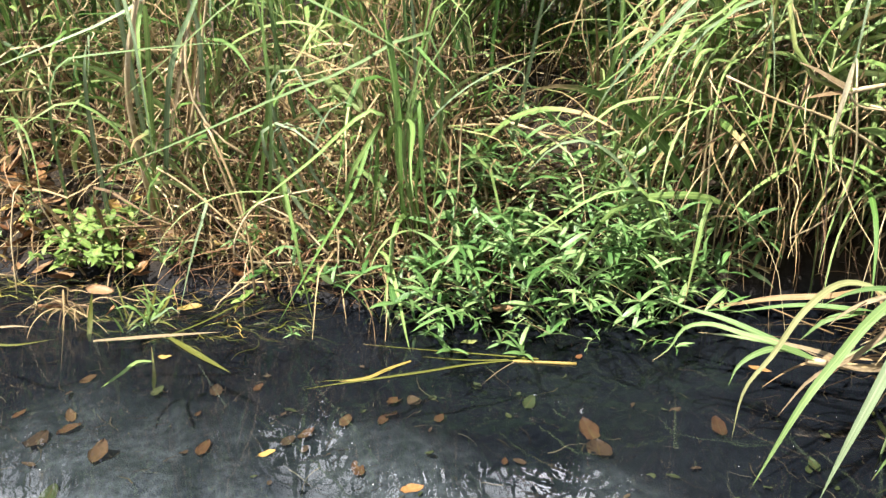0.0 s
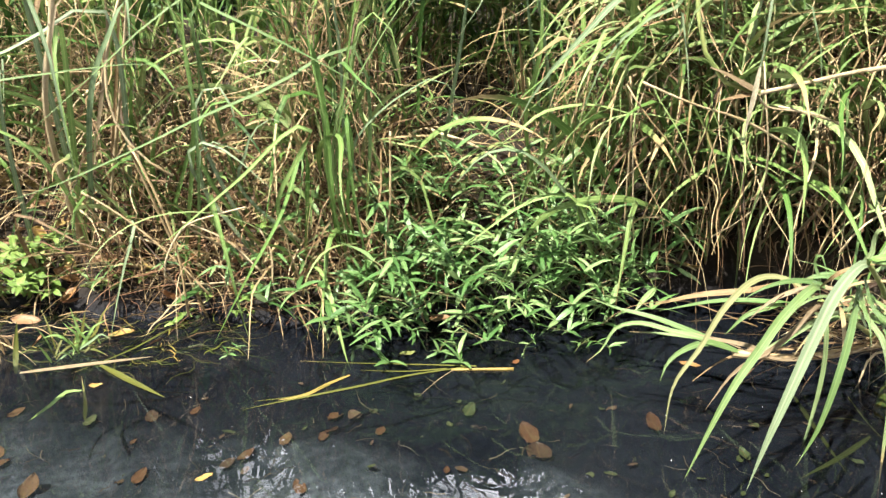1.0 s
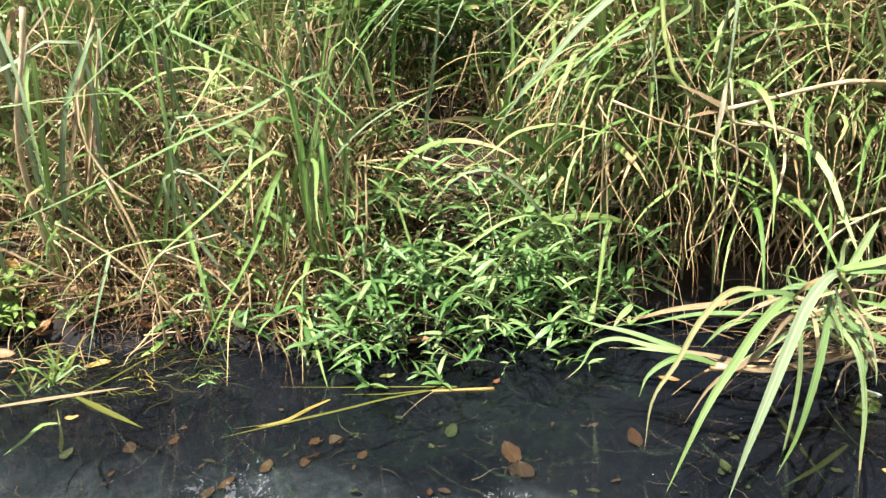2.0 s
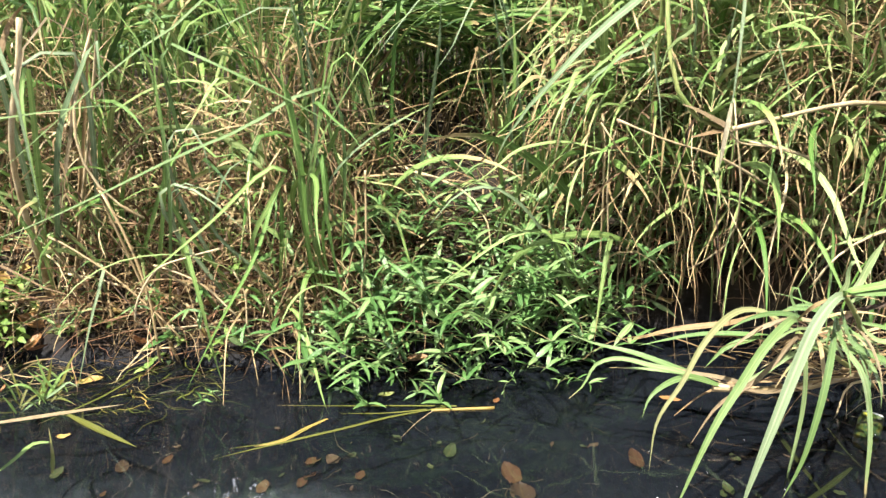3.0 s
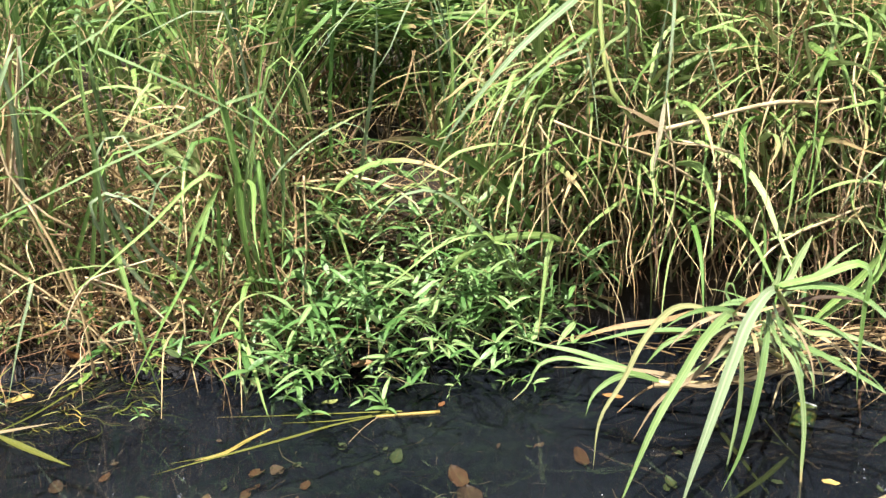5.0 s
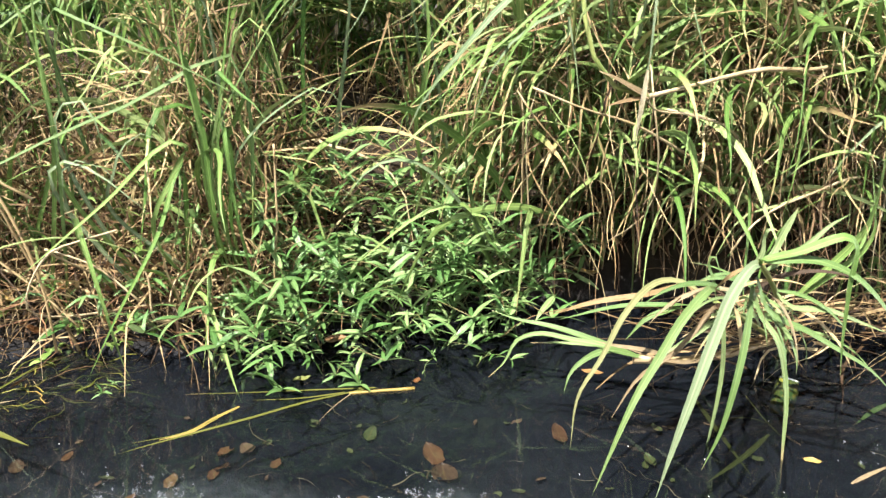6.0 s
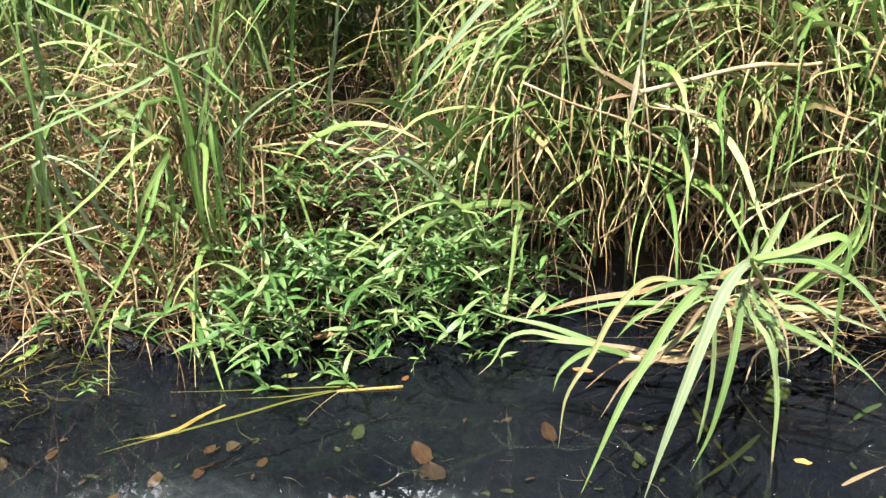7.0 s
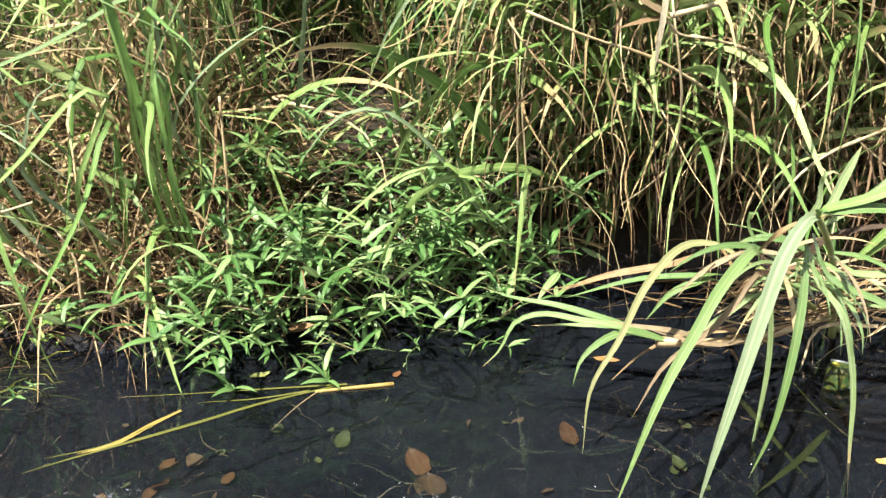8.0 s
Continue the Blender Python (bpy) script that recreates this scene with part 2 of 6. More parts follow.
def soil_mat():
    s = Mat("soil")
    pos = s.add("TexCoord").outputs["Object"]
    n1, n2, n3 = s.noise(pos, 3.0, 5.0), s.noise(pos, 38.0, 5.0, 0.65), s.noise(pos, 180.0, 3.0)
    col = s.mix(s.span(n1, 0.35, 0.65), (0.013, 0.010, 0.0075), (0.027, 0.020, 0.0135))
    col = s.mix(s.span(n2, 0.52, 0.7, 0.0, 0.8), col, (0.028, 0.020, 0.013))
    col = s.mix(s.span(n3, 0.6, 0.72, 0.0, 0.6), col, (0.02, 0.017, 0.012))
    sep = s.add("SeparateXYZ")
    s.link(pos, sep.inputs[0])
    # dark mud, its tone lowered further for the shade along the shore
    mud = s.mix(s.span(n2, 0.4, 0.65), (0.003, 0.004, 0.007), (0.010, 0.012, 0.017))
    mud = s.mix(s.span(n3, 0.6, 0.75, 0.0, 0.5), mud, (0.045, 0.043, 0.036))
    pale_edge = s.math("ADD", sep.outputs[1], s.math("MULTIPLY", sep.outputs[0], 0.16))          # the paling starts farther out towards -x
    out = s.span(s.math("ADD", pale_edge, s.span(n1, 0.35, 0.65, -0.16, 0.16)), 2.02, 1.46)
    out = s.math("MULTIPLY", out, s.span(s.math("ADD", sep.outputs[0], s.span(n1, 0.3, 0.7, -0.2, 0.2)), 1.1, 0.4))          # bed kept darker towards +x, below the tuft
    # grey silt, its colour raised to stand in for sky mirrored near the camera
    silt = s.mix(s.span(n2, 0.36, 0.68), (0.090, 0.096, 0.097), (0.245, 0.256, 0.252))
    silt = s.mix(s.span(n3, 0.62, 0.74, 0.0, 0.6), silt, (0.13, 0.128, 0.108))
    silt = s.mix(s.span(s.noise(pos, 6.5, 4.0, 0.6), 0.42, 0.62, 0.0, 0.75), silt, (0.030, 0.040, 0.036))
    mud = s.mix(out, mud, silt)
    # mud tone also darkens the bank's foot by colour, where it is undercut
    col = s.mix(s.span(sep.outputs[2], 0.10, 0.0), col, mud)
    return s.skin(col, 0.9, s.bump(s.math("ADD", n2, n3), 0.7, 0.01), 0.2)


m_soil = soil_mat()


def water_mat():
    """Still, murky stream water: clear enough for the bed to show dimly, with silt that scatters light, and a true mirror by Fresnel."""
    s = Mat("murky_water")
    pos = s.add("TexCoord").outputs["Object"]
    n1, n2 = s.noise(pos, 2.2, 4.0), s.noise(pos, 9.0, 2.0)
    clear = s.add("BsdfTransparent")
    clear.inputs[0].default_value = (0.58, 0.63, 0.69, 1.0)
    silt = s.add("BsdfDiffuse")
    s.link(s.mix(s.span(n1, 0.35, 0.65), (0.007, 0.009, 0.0128), (0.0155, 0.0185, 0.0238)), silt.inputs[0])
    body = s.add("MixShader")
    s.link(s.span(n1, 0.3, 0.7, 0.16, 0.28), body.inputs[0])
    s.link(clear.outputs[0], body.inputs[1])
    s.link(silt.outputs[0], body.inputs[2])
    gloss = s.add("BsdfGlossy")
    gloss.inputs["Roughness"].default_value = 0.01
    fres = s.add("Fresnel")
    fres.inputs[0].default_value = 1.5
    bump = s.bump(n2, 0.05, 0.01)
    s.link(bump, gloss.inputs["Normal"])
    s.link(bump, fres.inputs["Normal"])
    top = s.add("MixShader")
    s.link(fres.outputs[0], top.inputs[0])
    s.link(body.outputs[0], top.inputs[1])
    s.link(gloss.outputs[0], top.inputs[2])
    s.link(top.outputs[0], s.out.inputs[0])
    return s.m


m_water = water_mat()

# ---- mesh helpers ----
rng = np.random.default_rng(7)


def mesh_of(name, verts, faces, uv=None, smooth=True):
    """A mesh from arrays: verts (n, 3), faces (m, 4), uv (n, 2)."""
    me = bpy.data.meshes.new(name)
    verts, faces = np.asarray(verts, np.float32), np.asarray(faces, np.int32)
    me.vertices.add(len(verts))
    me.vertices.foreach_set("co", verts.ravel())
    me.loops.add(faces.size)
    me.loops.foreach_set("vertex_index", faces.ravel())
    me.polygons.add(len(faces))
    me.polygons.foreach_set("loop_start", np.arange(len(faces), dtype=np.int32) * faces.shape[1])
    me.polygons.foreach_set("use_smooth", np.full(len(faces), smooth))
    if uv is not None:
        layer = me.uv_layers.new(name="UVMap")
        layer.data.foreach_set("uv", np.asarray(uv, np.float32)[faces.ravel()].ravel())
    me.update(calc_edges=True)
    me.validate()
    return me


def unit(a):
    return a / np.maximum(np.linalg.norm(a, axis=-1, keepdims=True), 1e-9)


def strips(line, side, width, fold):
    """Blades from centre lines (n, k, 3), side directions (n, k, 3), widths (n, k): three points across, folded along the rib."""
    n, k, _ = line.shape
    tangent = unit(np.gradient(line, axis=1))
    side = unit(side - (side * tangent).sum(-1, keepdims=True) * tangent)
    normal = np.cross(side, tangent)
    w = width[..., None]
    verts = np.stack([line - side * w / 2 + normal * w * fold, line, line + side * w / 2 + normal * w * fold], 2)
    uv = np.stack(np.broadcast_arrays(np.array([0.0, 0.5, 1.0])[None, None, :], np.linspace(0, 1, k)[None, :, None]), -1)
    uv = np.broadcast_to(uv, (n, k, 3, 2)).reshape(-1, 2)
    at = (np.arange(n)[:, None, None] * k + np.arange(k - 1)[None, :, None]) * 3 + np.arange(2)[None, None, :]
    faces = np.stack([at, at + 1, at + 4, at + 3], -1).reshape(-1, 4)
    return verts.reshape(-1, 3), faces, uv


def leaf_width(k, peak=0.3, base=0.45):
    s = np.linspace(0, 1, k)
    up = base + (1 - base) * np.sin(np.clip(s / peak, 0, 1) * math.pi / 2)
    return np.maximum(up * np.clip(1 - np.clip((s - peak) / (1 - peak), 0, 1) ** 2.0, 0, 1), 0.03)


def straw_width(k):
    s = np.linspace(0, 1, k)
    return np.maximum(1 - 0.85 * s ** 1.5, 0.1)


def grow(root, az, length, lift, droop, width, k, profile, wobble=0.15, twist=0.6, fold=0.12, floor=None, power=1.4, kink=0.0):
    """Many blades from their roots: az and lift are their first heading (radians), droop is how far they bend over."""
    n = len(root)
    s = np.linspace(0, 1, k)[None, :]
    phase, freq = rng.uniform(0, 6.28, (n, 1)), rng.uniform(1.5, 6.0, (n, 1))
    e = lift[:, None] - droop[:, None] * s ** power + wobble * np.sin(freq * 1.3 * s * 3 + phase * 1.7) * s
    if kink:
        bent = (rng.uniform(0, 1, (n, 1)) < kink) * rng.uniform(0.7, 2.2, (n, 1))
        e = e - bent / (1 + np.exp(-(s - rng.uniform(0.3, 0.75, (n, 1))) / 0.05))
    e = np.maximum(e, -rng.uniform(0.85, 1.5, (n, 1)))
    a = az[:, None] + wobble * 1.6 * np.sin(freq * s * 2 + phase)
    step = np.stack([np.cos(e) * np.cos(a), np.cos(e) * np.sin(a), np.sin(e)], -1) * (length / (k - 1))[:, None, None]
    line = root[:, None, :] + np.concatenate([np.zeros((n, 1, 3)), np.cumsum(step[:, :-1], 1)], 1)
    if floor is not None:
        line[..., 2] = np.maximum(line[..., 2], floor(line[..., 0], line[..., 1]))
    tw = rng.normal(0, twist, (n, 1)) + rng.normal(0, twist, (n, 1)) * s
    flat = np.stack([-np.sin(a), np.cos(a), 0 * a], -1)
    up = np.cross(unit(step), flat)
    side = flat * np.cos(tw)[..., None] + up * np.sin(tw)[..., None]
    return strips(line, side, width[:, None] * profile[None, :], fold)


def join(parts):
    """Several (verts, faces, uv) as one."""
    verts, faces, uvs, base = [], [], [], 0
    for v, f, u in parts:
        verts.append(v), faces.append(f + base), uvs.append(u)
        base += len(v)
    return np.concatenate(verts), np.concatenate(faces), np.concatenate(uvs)


def curve_points(ctrl, k):
    """k evenly spaced points on a smooth line through the control points."""
    p = np.asarray(ctrl, float)
    t = np.concatenate([[0], np.cumsum(np.linalg.norm(np.diff(p, axis=0), axis=1) ** 0.8 + 1e-6)])
    h = np.diff(t)
    d = np.diff(p, axis=0) / h[:, None]
    m = np.concatenate([[d[0]], (d[:-1] * h[1:, None] + d[1:] * h[:-1, None]) / (h[1:] + h[:-1])[:, None], [d[-1]]])
    s = np.linspace(0, t[-1], k * 6)
    i = np.clip(np.searchsorted(t, s, side="right") - 1, 0, len(h) - 1)
    f = ((s - t[i]) / h[i])[:, None]
    w = h[i][:, None]
    q = (2 * f**3 - 3 * f**2 + 1) * p[i] + (f**3 - 2 * f**2 + f) * w * m[i] + (3 * f**2 - 2 * f**3) * p[i + 1] + (f**3 - f**2) * w * m[i + 1]
    run = np.concatenate([[0], np.cumsum(np.linalg.norm(np.diff(q, axis=0), axis=1))])
    at = np.linspace(0, run[-1], k)
    return np.stack([np.interp(at, run, q[:, c]) for c in range(3)], -1)


def blade_mesh(name, ctrl, width, face=(0.25, -0.7, 0.65), k=16, profile=None, fold=0.13, turn=0.0):
    """One blade along a smooth line; its broad side looks towards face, and turns on the way by turn radians."""
    line = curve_points(ctrl, k)
    tangent = unit(np.gradient(line, axis=0))
    side = unit(np.cross(tangent, np.asarray(face, float)))
    up = np.cross(side, tangent)
    a = (turn * np.linspace(0, 1, k))[:, None]
    side = side * np.cos(a) + up * np.sin(a)
    prof = leaf_width(k) if profile is None else profile
    return mesh_of(name, *strips(line[None], side[None], (width * prof)[None], fold))


def tube_arrays(ctrl, r0, r1, k=10, sides=6, knots=0.0):
    line = curve_points(ctrl, k)
    tangent = unit(np.gradient(line, axis=0))
    a = unit(np.cross(tangent, (0.31, 0.2, 0.93)))
    b = np.cross(tangent, a)
    s = np.linspace(0, 1, k)
    r = r0 + (r1 - r0) * s
    if knots:
        r = r * (1 + 0.25 * (np.abs(np.sin(s * math.pi * knots)) < 0.25))
    ang = np.arange(sides) / sides * 2 * math.pi
    ring = line[:, None] + r[:, None, None] * (np.cos(ang)[None, :, None] * a[:, None] + np.sin(ang)[None, :, None] * b[:, None])
    verts = ring.reshape(-1, 3)
    i, j = np.meshgrid(np.arange(k - 1), np.arange(sides), indexing="ij")
    q = i * sides + j
    q2 = i * sides + (j + 1) % sides
    faces = np.stack([q, q2, q2 + sides, q + sides], -1).reshape(-1, 4)
    uv = np.stack([np.tile(ang / 6.283, k), np.repeat(s, sides)], -1)
    ends = []
    for first, order in ((0, -1), ((k - 1) * sides, 1)):
        idx = [first + h for h in range(sides)][::order]
        for h in range(1, sides - 2, 2):
            ends.append([idx[0], idx[h], idx[h + 1], idx[h + 2]])
    return verts, np.concatenate([faces, np.array(ends)]), uv


def tube_mesh(name, ctrl, r0, r1, k=10, sides=6, knots=0.0):
    return mesh_of(name, *tube_arrays(ctrl, r0, r1, k, sides, knots))


def oval_mesh(name, length, width, cup=0.25, curl=0.2, k=9, m=7, stalk=True, wavy=0.05, seed=0, peak=0.45):
    """A broad leaf lying along +x from its stalk, with a closed outline, a cupped blade of some thickness, and a stalk."""
    r = np.random.default_rng(seed)
    s = np.linspace(0, 1, k)
    w = np.sin(math.pi * np.clip(s, 0, 1) ** (math.log(0.5) / math.log(peak))) ** 0.62 * width / 2 + 0.0008
    u = np.linspace(-1, 1, m)
    x = np.repeat(s * length, m).reshape(k, m)
    y = w[:, None] * u[None] * (1 + wavy * r.normal(size=(k, 1)))
    bend = r.normal(0, 1, 2)
    z = cup * width * (np.abs(u)[None] ** 1.6) * 0.5 + curl * length * (s[:, None] - 0.5) ** 2 + wavy * width * np.sin(s[:, None] * 9 + bend[0] + u[None] * 3) * np.abs(u)[None]
    top = np.stack([x, y + 0.06 * length * np.sin(s[:, None] * 2.2) * bend[1] * 0.3, z], -1).reshape(-1, 3)
    low = top - (0, 0, 0.0009)
    i, j = np.meshgrid(np.arange(k - 1), np.arange(m - 1), indexing="ij")
    q = (i * m + j).ravel()
    f = np.stack([q, q + m, q + m + 1, q + 1], -1)
    n = k * m
    rim = [h * m for h in range(k)] + [(k - 1) * m + h for h in range(1, m)] + [h * m + m - 1 for h in range(k - 2, -1, -1)] + [h for h in range(m - 2, 0, -1)]
    rim = np.array(rim)
    nxt = np.roll(rim, -1)
    walls = np.stack([rim, rim + n, nxt + n, nxt], -1)
    uv1 = np.stack([np.tile((u + 1) / 2, k), np.repeat(s, m)], -1)
    parts = [(np.concatenate([top, low]), np.concatenate([f[:, ::-1], f + n, walls]), np.concatenate([uv1, uv1]))]
    if stalk:
        z0 = float(z[0, m // 2])
        parts.append(tube_arrays([(0.004, 0, z0), (-0.12 * length, 0.01 * length, z0 + 0.004), (-0.28 * length, 0.05 * length, z0 + 0.002)], 0.0012, 0.0009, 5, 4))
    return mesh_of(name, *join(parts))


def part(name, mesh, material, parent, label=""):
    """One mesh as a part under a thing."""
    ob = new(name, mesh)
    if not mesh.materials:
        mesh.materials.append(material)
    ob.parent = parent
    return tagged(ob, label)


def thing(name, mesh, material, label, category, group="", kind=""):
    ob = new(name, mesh)
    if mesh and not mesh.materials:
        mesh.materials.append(material)
    return tagged(ob, label, category, group, kind)

# ---- ground and water ----
BANK_X = [-6.0, -1.5, -1.0, -0.55, -0.2, 0.2, 0.65, 1.0, 1.4, 1.75, 2.1, 2.6, 6.0]
BANK_Y = [2.85, 2.76, 2.68, 2.56, 2.50, 2.52, 2.55, 2.62, 2.62, 2.40, 2.15, 2.10, 2.30]
RISE_D = [-9.0, -0.9, -0.30, -0.08, 0.0, 0.08, 0.25, 0.60, 1.1, 2.0, 4.0, 60.0, 900.0]
RISE_Z = [-0.20, -0.18, -0.16, -0.06, 0.0, 0.09, 0.24, 0.45, 0.66, 0.85, 0.95, 1.3, 4.0]
NEAR_Y = [-900.0, -30.0, -2.0, 0.5, 0.95, 1.15, 1.35]
NEAR_Z = [3.0, 0.5, 0.22, 0.14, 0.04, -0.08, -0.5]


def edge_y(x):
    return np.interp(x, BANK_X, BANK_Y) + 0.025 * np.sin(np.asarray(x) * 9.0) + 0.015 * np.sin(np.asarray(x) * 23.0 + 1.0)


def ground_z(x, y):
    x, y = np.asarray(x, float), np.asarray(y, float)
    z = np.maximum(np.interp(y - edge_y(x), RISE_D, RISE_Z), np.interp(y, NEAR_Y, NEAR_Z))
    near = np.clip(1 - np.hypot(x, y - 2) / 40, 0, 1)
    return z + near * (0.012 * np.sin(x * 13 + 2 * np.sin(y * 7)) + 0.010 * np.sin(y * 17 + x * 5) + 0.006 * np.sin(x * 41 + y * 29))


def floor_z(x, y):
    return np.maximum(ground_z(x, y) + 0.004, -0.02)


def spread(lo, hi, step, far):
    fine = np.arange(lo, hi + step / 2, step)
    out = hi + (np.geomspace(1, far, 34) - 1) * (step * 3)
    inn = lo - (np.geomspace(1, far, 34) - 1)[::-1] * (step * 3)
    return np.concatenate([inn[:-1], fine, out[1:]])


gx, gy = spread(-2.6, 3.4, 0.03, 9000.0), spread(0.6, 4.2, 0.03, 9000.0)
X, Y = np.meshgrid(gx, gy, indexing="ij")
Z = ground_z(X, Y)
i, j = np.meshgrid(np.arange(len(gx) - 1), np.arange(len(gy) - 1), indexing="ij")
q = (i * len(gy) + j).ravel()
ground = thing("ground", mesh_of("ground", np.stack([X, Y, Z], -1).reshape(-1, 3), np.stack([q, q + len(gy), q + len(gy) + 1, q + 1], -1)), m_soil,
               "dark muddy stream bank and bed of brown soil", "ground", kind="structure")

wx, wy = np.linspace(-60, 60, 61), np.linspace(0.2, 3.6, 18)
X, Y = np.meshgrid(wx, wy, indexing="ij")
i, j = np.meshgrid(np.arange(60), np.arange(17), indexing="ij")
q = (i * 18 + j).ravel()
water = thing("water", mesh_of("water", np.stack([X, Y, 0 * X], -1).reshape(-1, 3), np.stack([q, q + 18, q + 19, q + 1], -1)), m_water,
              "still murky blue-grey stream water beside the grassy bank", "water", kind="structure")


# ---- the mass of the bank's growth ----
def in_lane(x, y):
    """Two lanes through the growth, where the tall stems stand apart and the sky shows low down."""
    return (np.abs(x - 0.2 + 0.235 * y) < 0.085 * y) | (np.abs(x - 0.2 - 0.117 * y) < 0.090 * y)


def thick(n, xs, ds, length, lift, droop, width, k, profile, lean=-90.0, spread_deg=70.0, hollow=0.0, up=(0.0, 0.0), cap=True, left_from=0.0, left_thin=0.0, open_sky=False, right_thin=0.0, **more):
    """Growth too thick to count, rooted at distances ds behind the water's edge."""
    x = rng.uniform(*xs, n)
    d = ds[0] + (ds[1] - ds[0]) * rng.uniform(0, 1, n) ** 1.2
    if hollow:
        keep = rng.uniform(0, 1, n) > hollow * np.exp(-((x - 0.48) / np.where(d < 0.6, 0.29, 0.26)) ** 4) * np.exp(-((d - 0.2) / 1.9) ** 6)
        x, d = x[keep], d[keep]
        n = len(x)
    d = np.where((x < 0.15) & (d < left_from), left_from + rng.uniform(0, 0.6, n), d)
    keep = ~((x < 0.3) & (d < 1.4) & (rng.uniform(0, 1, n) < left_thin))
    x, d = x[keep], d[keep]
    n = len(x)
    y = edge_y(x) + d
    keep = ~((x > 0.95) & (d < 1.0) & (rng.uniform(0, 1, n) < right_thin))
    keep &= ~((x < -0.92) & (d < 0.42) & (rng.uniform(0, 1, n) < 0.86))          # leaf litter lies open there
    keep &= ~((x > 0.95) & (x < 1.75) & (d < 0.36) & (rng.uniform(0, 1, n) < 0.8) & (sum(up) < 0.9))          # dark foot of the overhang
    if open_sky:                                                            # two lanes between the tall clumps
        keep &= ~in_lane(x, y) | (rng.uniform(0, 1, n) < 0.12)
    x, y = x[keep], y[keep]
    n = len(x)
    lane, roof = in_lane(x, y), 0.52 * (y - 1.55)
    above = rng.uniform(*up, n)
    above = np.where(lane, np.minimum(above, np.maximum(roof - ground_z(x, y) - 0.15, 0.0)), above)
    root = np.stack([x, y, ground_z(x, y) - 0.01 + above], -1)
    az = np.radians(rng.normal(lean, spread_deg, n))
    size = rng.uniform(*length, n)
    if cap:
        size = np.minimum(size, np.maximum((0.50 + 0.07 * rng.normal(size=n)) * (y - 1.35) - root[:, 2], 0.3) * 1.15)
    size = np.where(lane, np.minimum(size, np.maximum(roof * rng.uniform(0.85, 1.1, n) - root[:, 2], 0.12) * 1.2), size)
    low = (np.abs(x + 0.1) < 1.3) & (y - edge_y(x) > 0.9) & (rng.uniform(0, 1, n) < 0.8)
    size = np.where(low & (not cap), np.minimum(size, np.maximum(0.66 * (y - 1.5) * rng.uniform(0.85, 1.1, n) - root[:, 2], 0.15) * 1.2), size)
    return grow(root, az, size, np.radians(rng.uniform(*lift, n)), np.radians(rng.uniform(*droop, n)), rng.uniform(*width, n), k, profile, floor=floor_z, **more)


g1 = thick(2046, (-2.6, 2.9), (0.25, 1.4), (0.55, 1.2), (50, 100), (30, 150), (0.0096, 0.0264), 13, leaf_width(13), hollow=1.0, power=1.8, spread_deg=85.0, kink=0.35, left_from=0.5, left_thin=0.72, right_thin=0.45)
g2 = thick(1260, (-2.4, 2.8), (0.05, 0.9), (0.2, 0.6), (30, 95), (20, 130), (0.0065, 0.0156), 10, leaf_width(10), hollow=0.95, power=1.6, spread_deg=90.0, kink=0.2, left_from=0.12)
g3 = thick(2400, (-4.5, 6.0), (1.2, 4.5), (0.7, 1.25), (65, 95), (30, 120), (0.0128, 0.0320), 9, leaf_width(9), spread_deg=80.0, kink=0.2, hollow=1.0)
g11 = thick(95, (-2.8, 1.0), (0.3, 0.9), (1.4, 2.0), (72, 98), (15, 100), (0.012, 0.027), 12, leaf_width(12, 0.5, 0.3), hollow=1.0, spread_deg=120.0, power=2.6, cap=False, open_sky=True)
g12 = thick(600, (-4.0, 5.0), (1.0, 2.2), (0.9, 1.5), (72, 98), (15, 110), (0.014, 0.030), 11, leaf_width(11, 0.5, 0.3), hollow=1.0, spread_deg=120.0, power=2.2, cap=False, open_sky=True)
g13 = thick(460, (-2.8, 0.18), (0.45, 1.7), (0.35, 0.75), (5, 80), (20, 120), (0.010, 0.022), 10, leaf_width(10), spread_deg=120.0, up=(0.45, 0.8), cap=False, open_sky=True)
g14 = thick(450, (0.95, 3.2), (0.8, 1.8), (0.35, 0.75), (5, 80), (20, 120), (0.010, 0.022), 10, leaf_width(10), spread_deg=120.0, up=(0.5, 0.85), cap=False, open_sky=True)
g4 = thick(190, (1.0, 2.8), (0.1, 0.7), (0.6, 1.1), (55, 85), (90, 150), (0.0099, 0.0231), 14, leaf_width(14), spread_deg=45.0, lean=-105.0, up=(0.0, 0.25), kink=0.15)
g5 = thick(190, (0.93, 2.05), (-0.12, 0.35), (0.45, 0.95), (25, 75), (50, 150), (0.012, 0.029), 14, leaf_width(14), spread_deg=42.0, lean=-112.0, up=(0.4, 0.75), cap=False, kink=0.12)
g15 = thick(150, (1.02, 2.05), (-0.08, 0.4), (0.45, 1.0), (10, 70), (70, 150), (0.006, 0.016), 16, leaf_width(16), spread_deg=65.0, lean=-98.0, up=(0.45, 1.0), cap=False, kink=0.15, wobble=0.22)
g9 = thick(80, (0.9, 2.05), (0.0, 0.4), (0.6, 1.0), (70, 100), (5, 60), (0.012, 0.024), 12, leaf_width(12), spread_deg=60.0, up=(0.0, 0.3), cap=False, open_sky=True)
g16 = thick(210, (1.02, 2.1), (0.0, 0.5), (0.45, 0.95), (35, 95), (25, 95), (0.011, 0.024), 14, leaf_width(14, 0.4, 0.4), spread_deg=75.0, lean=-120.0, up=(0.55, 1.0), cap=False, kink=0.1)
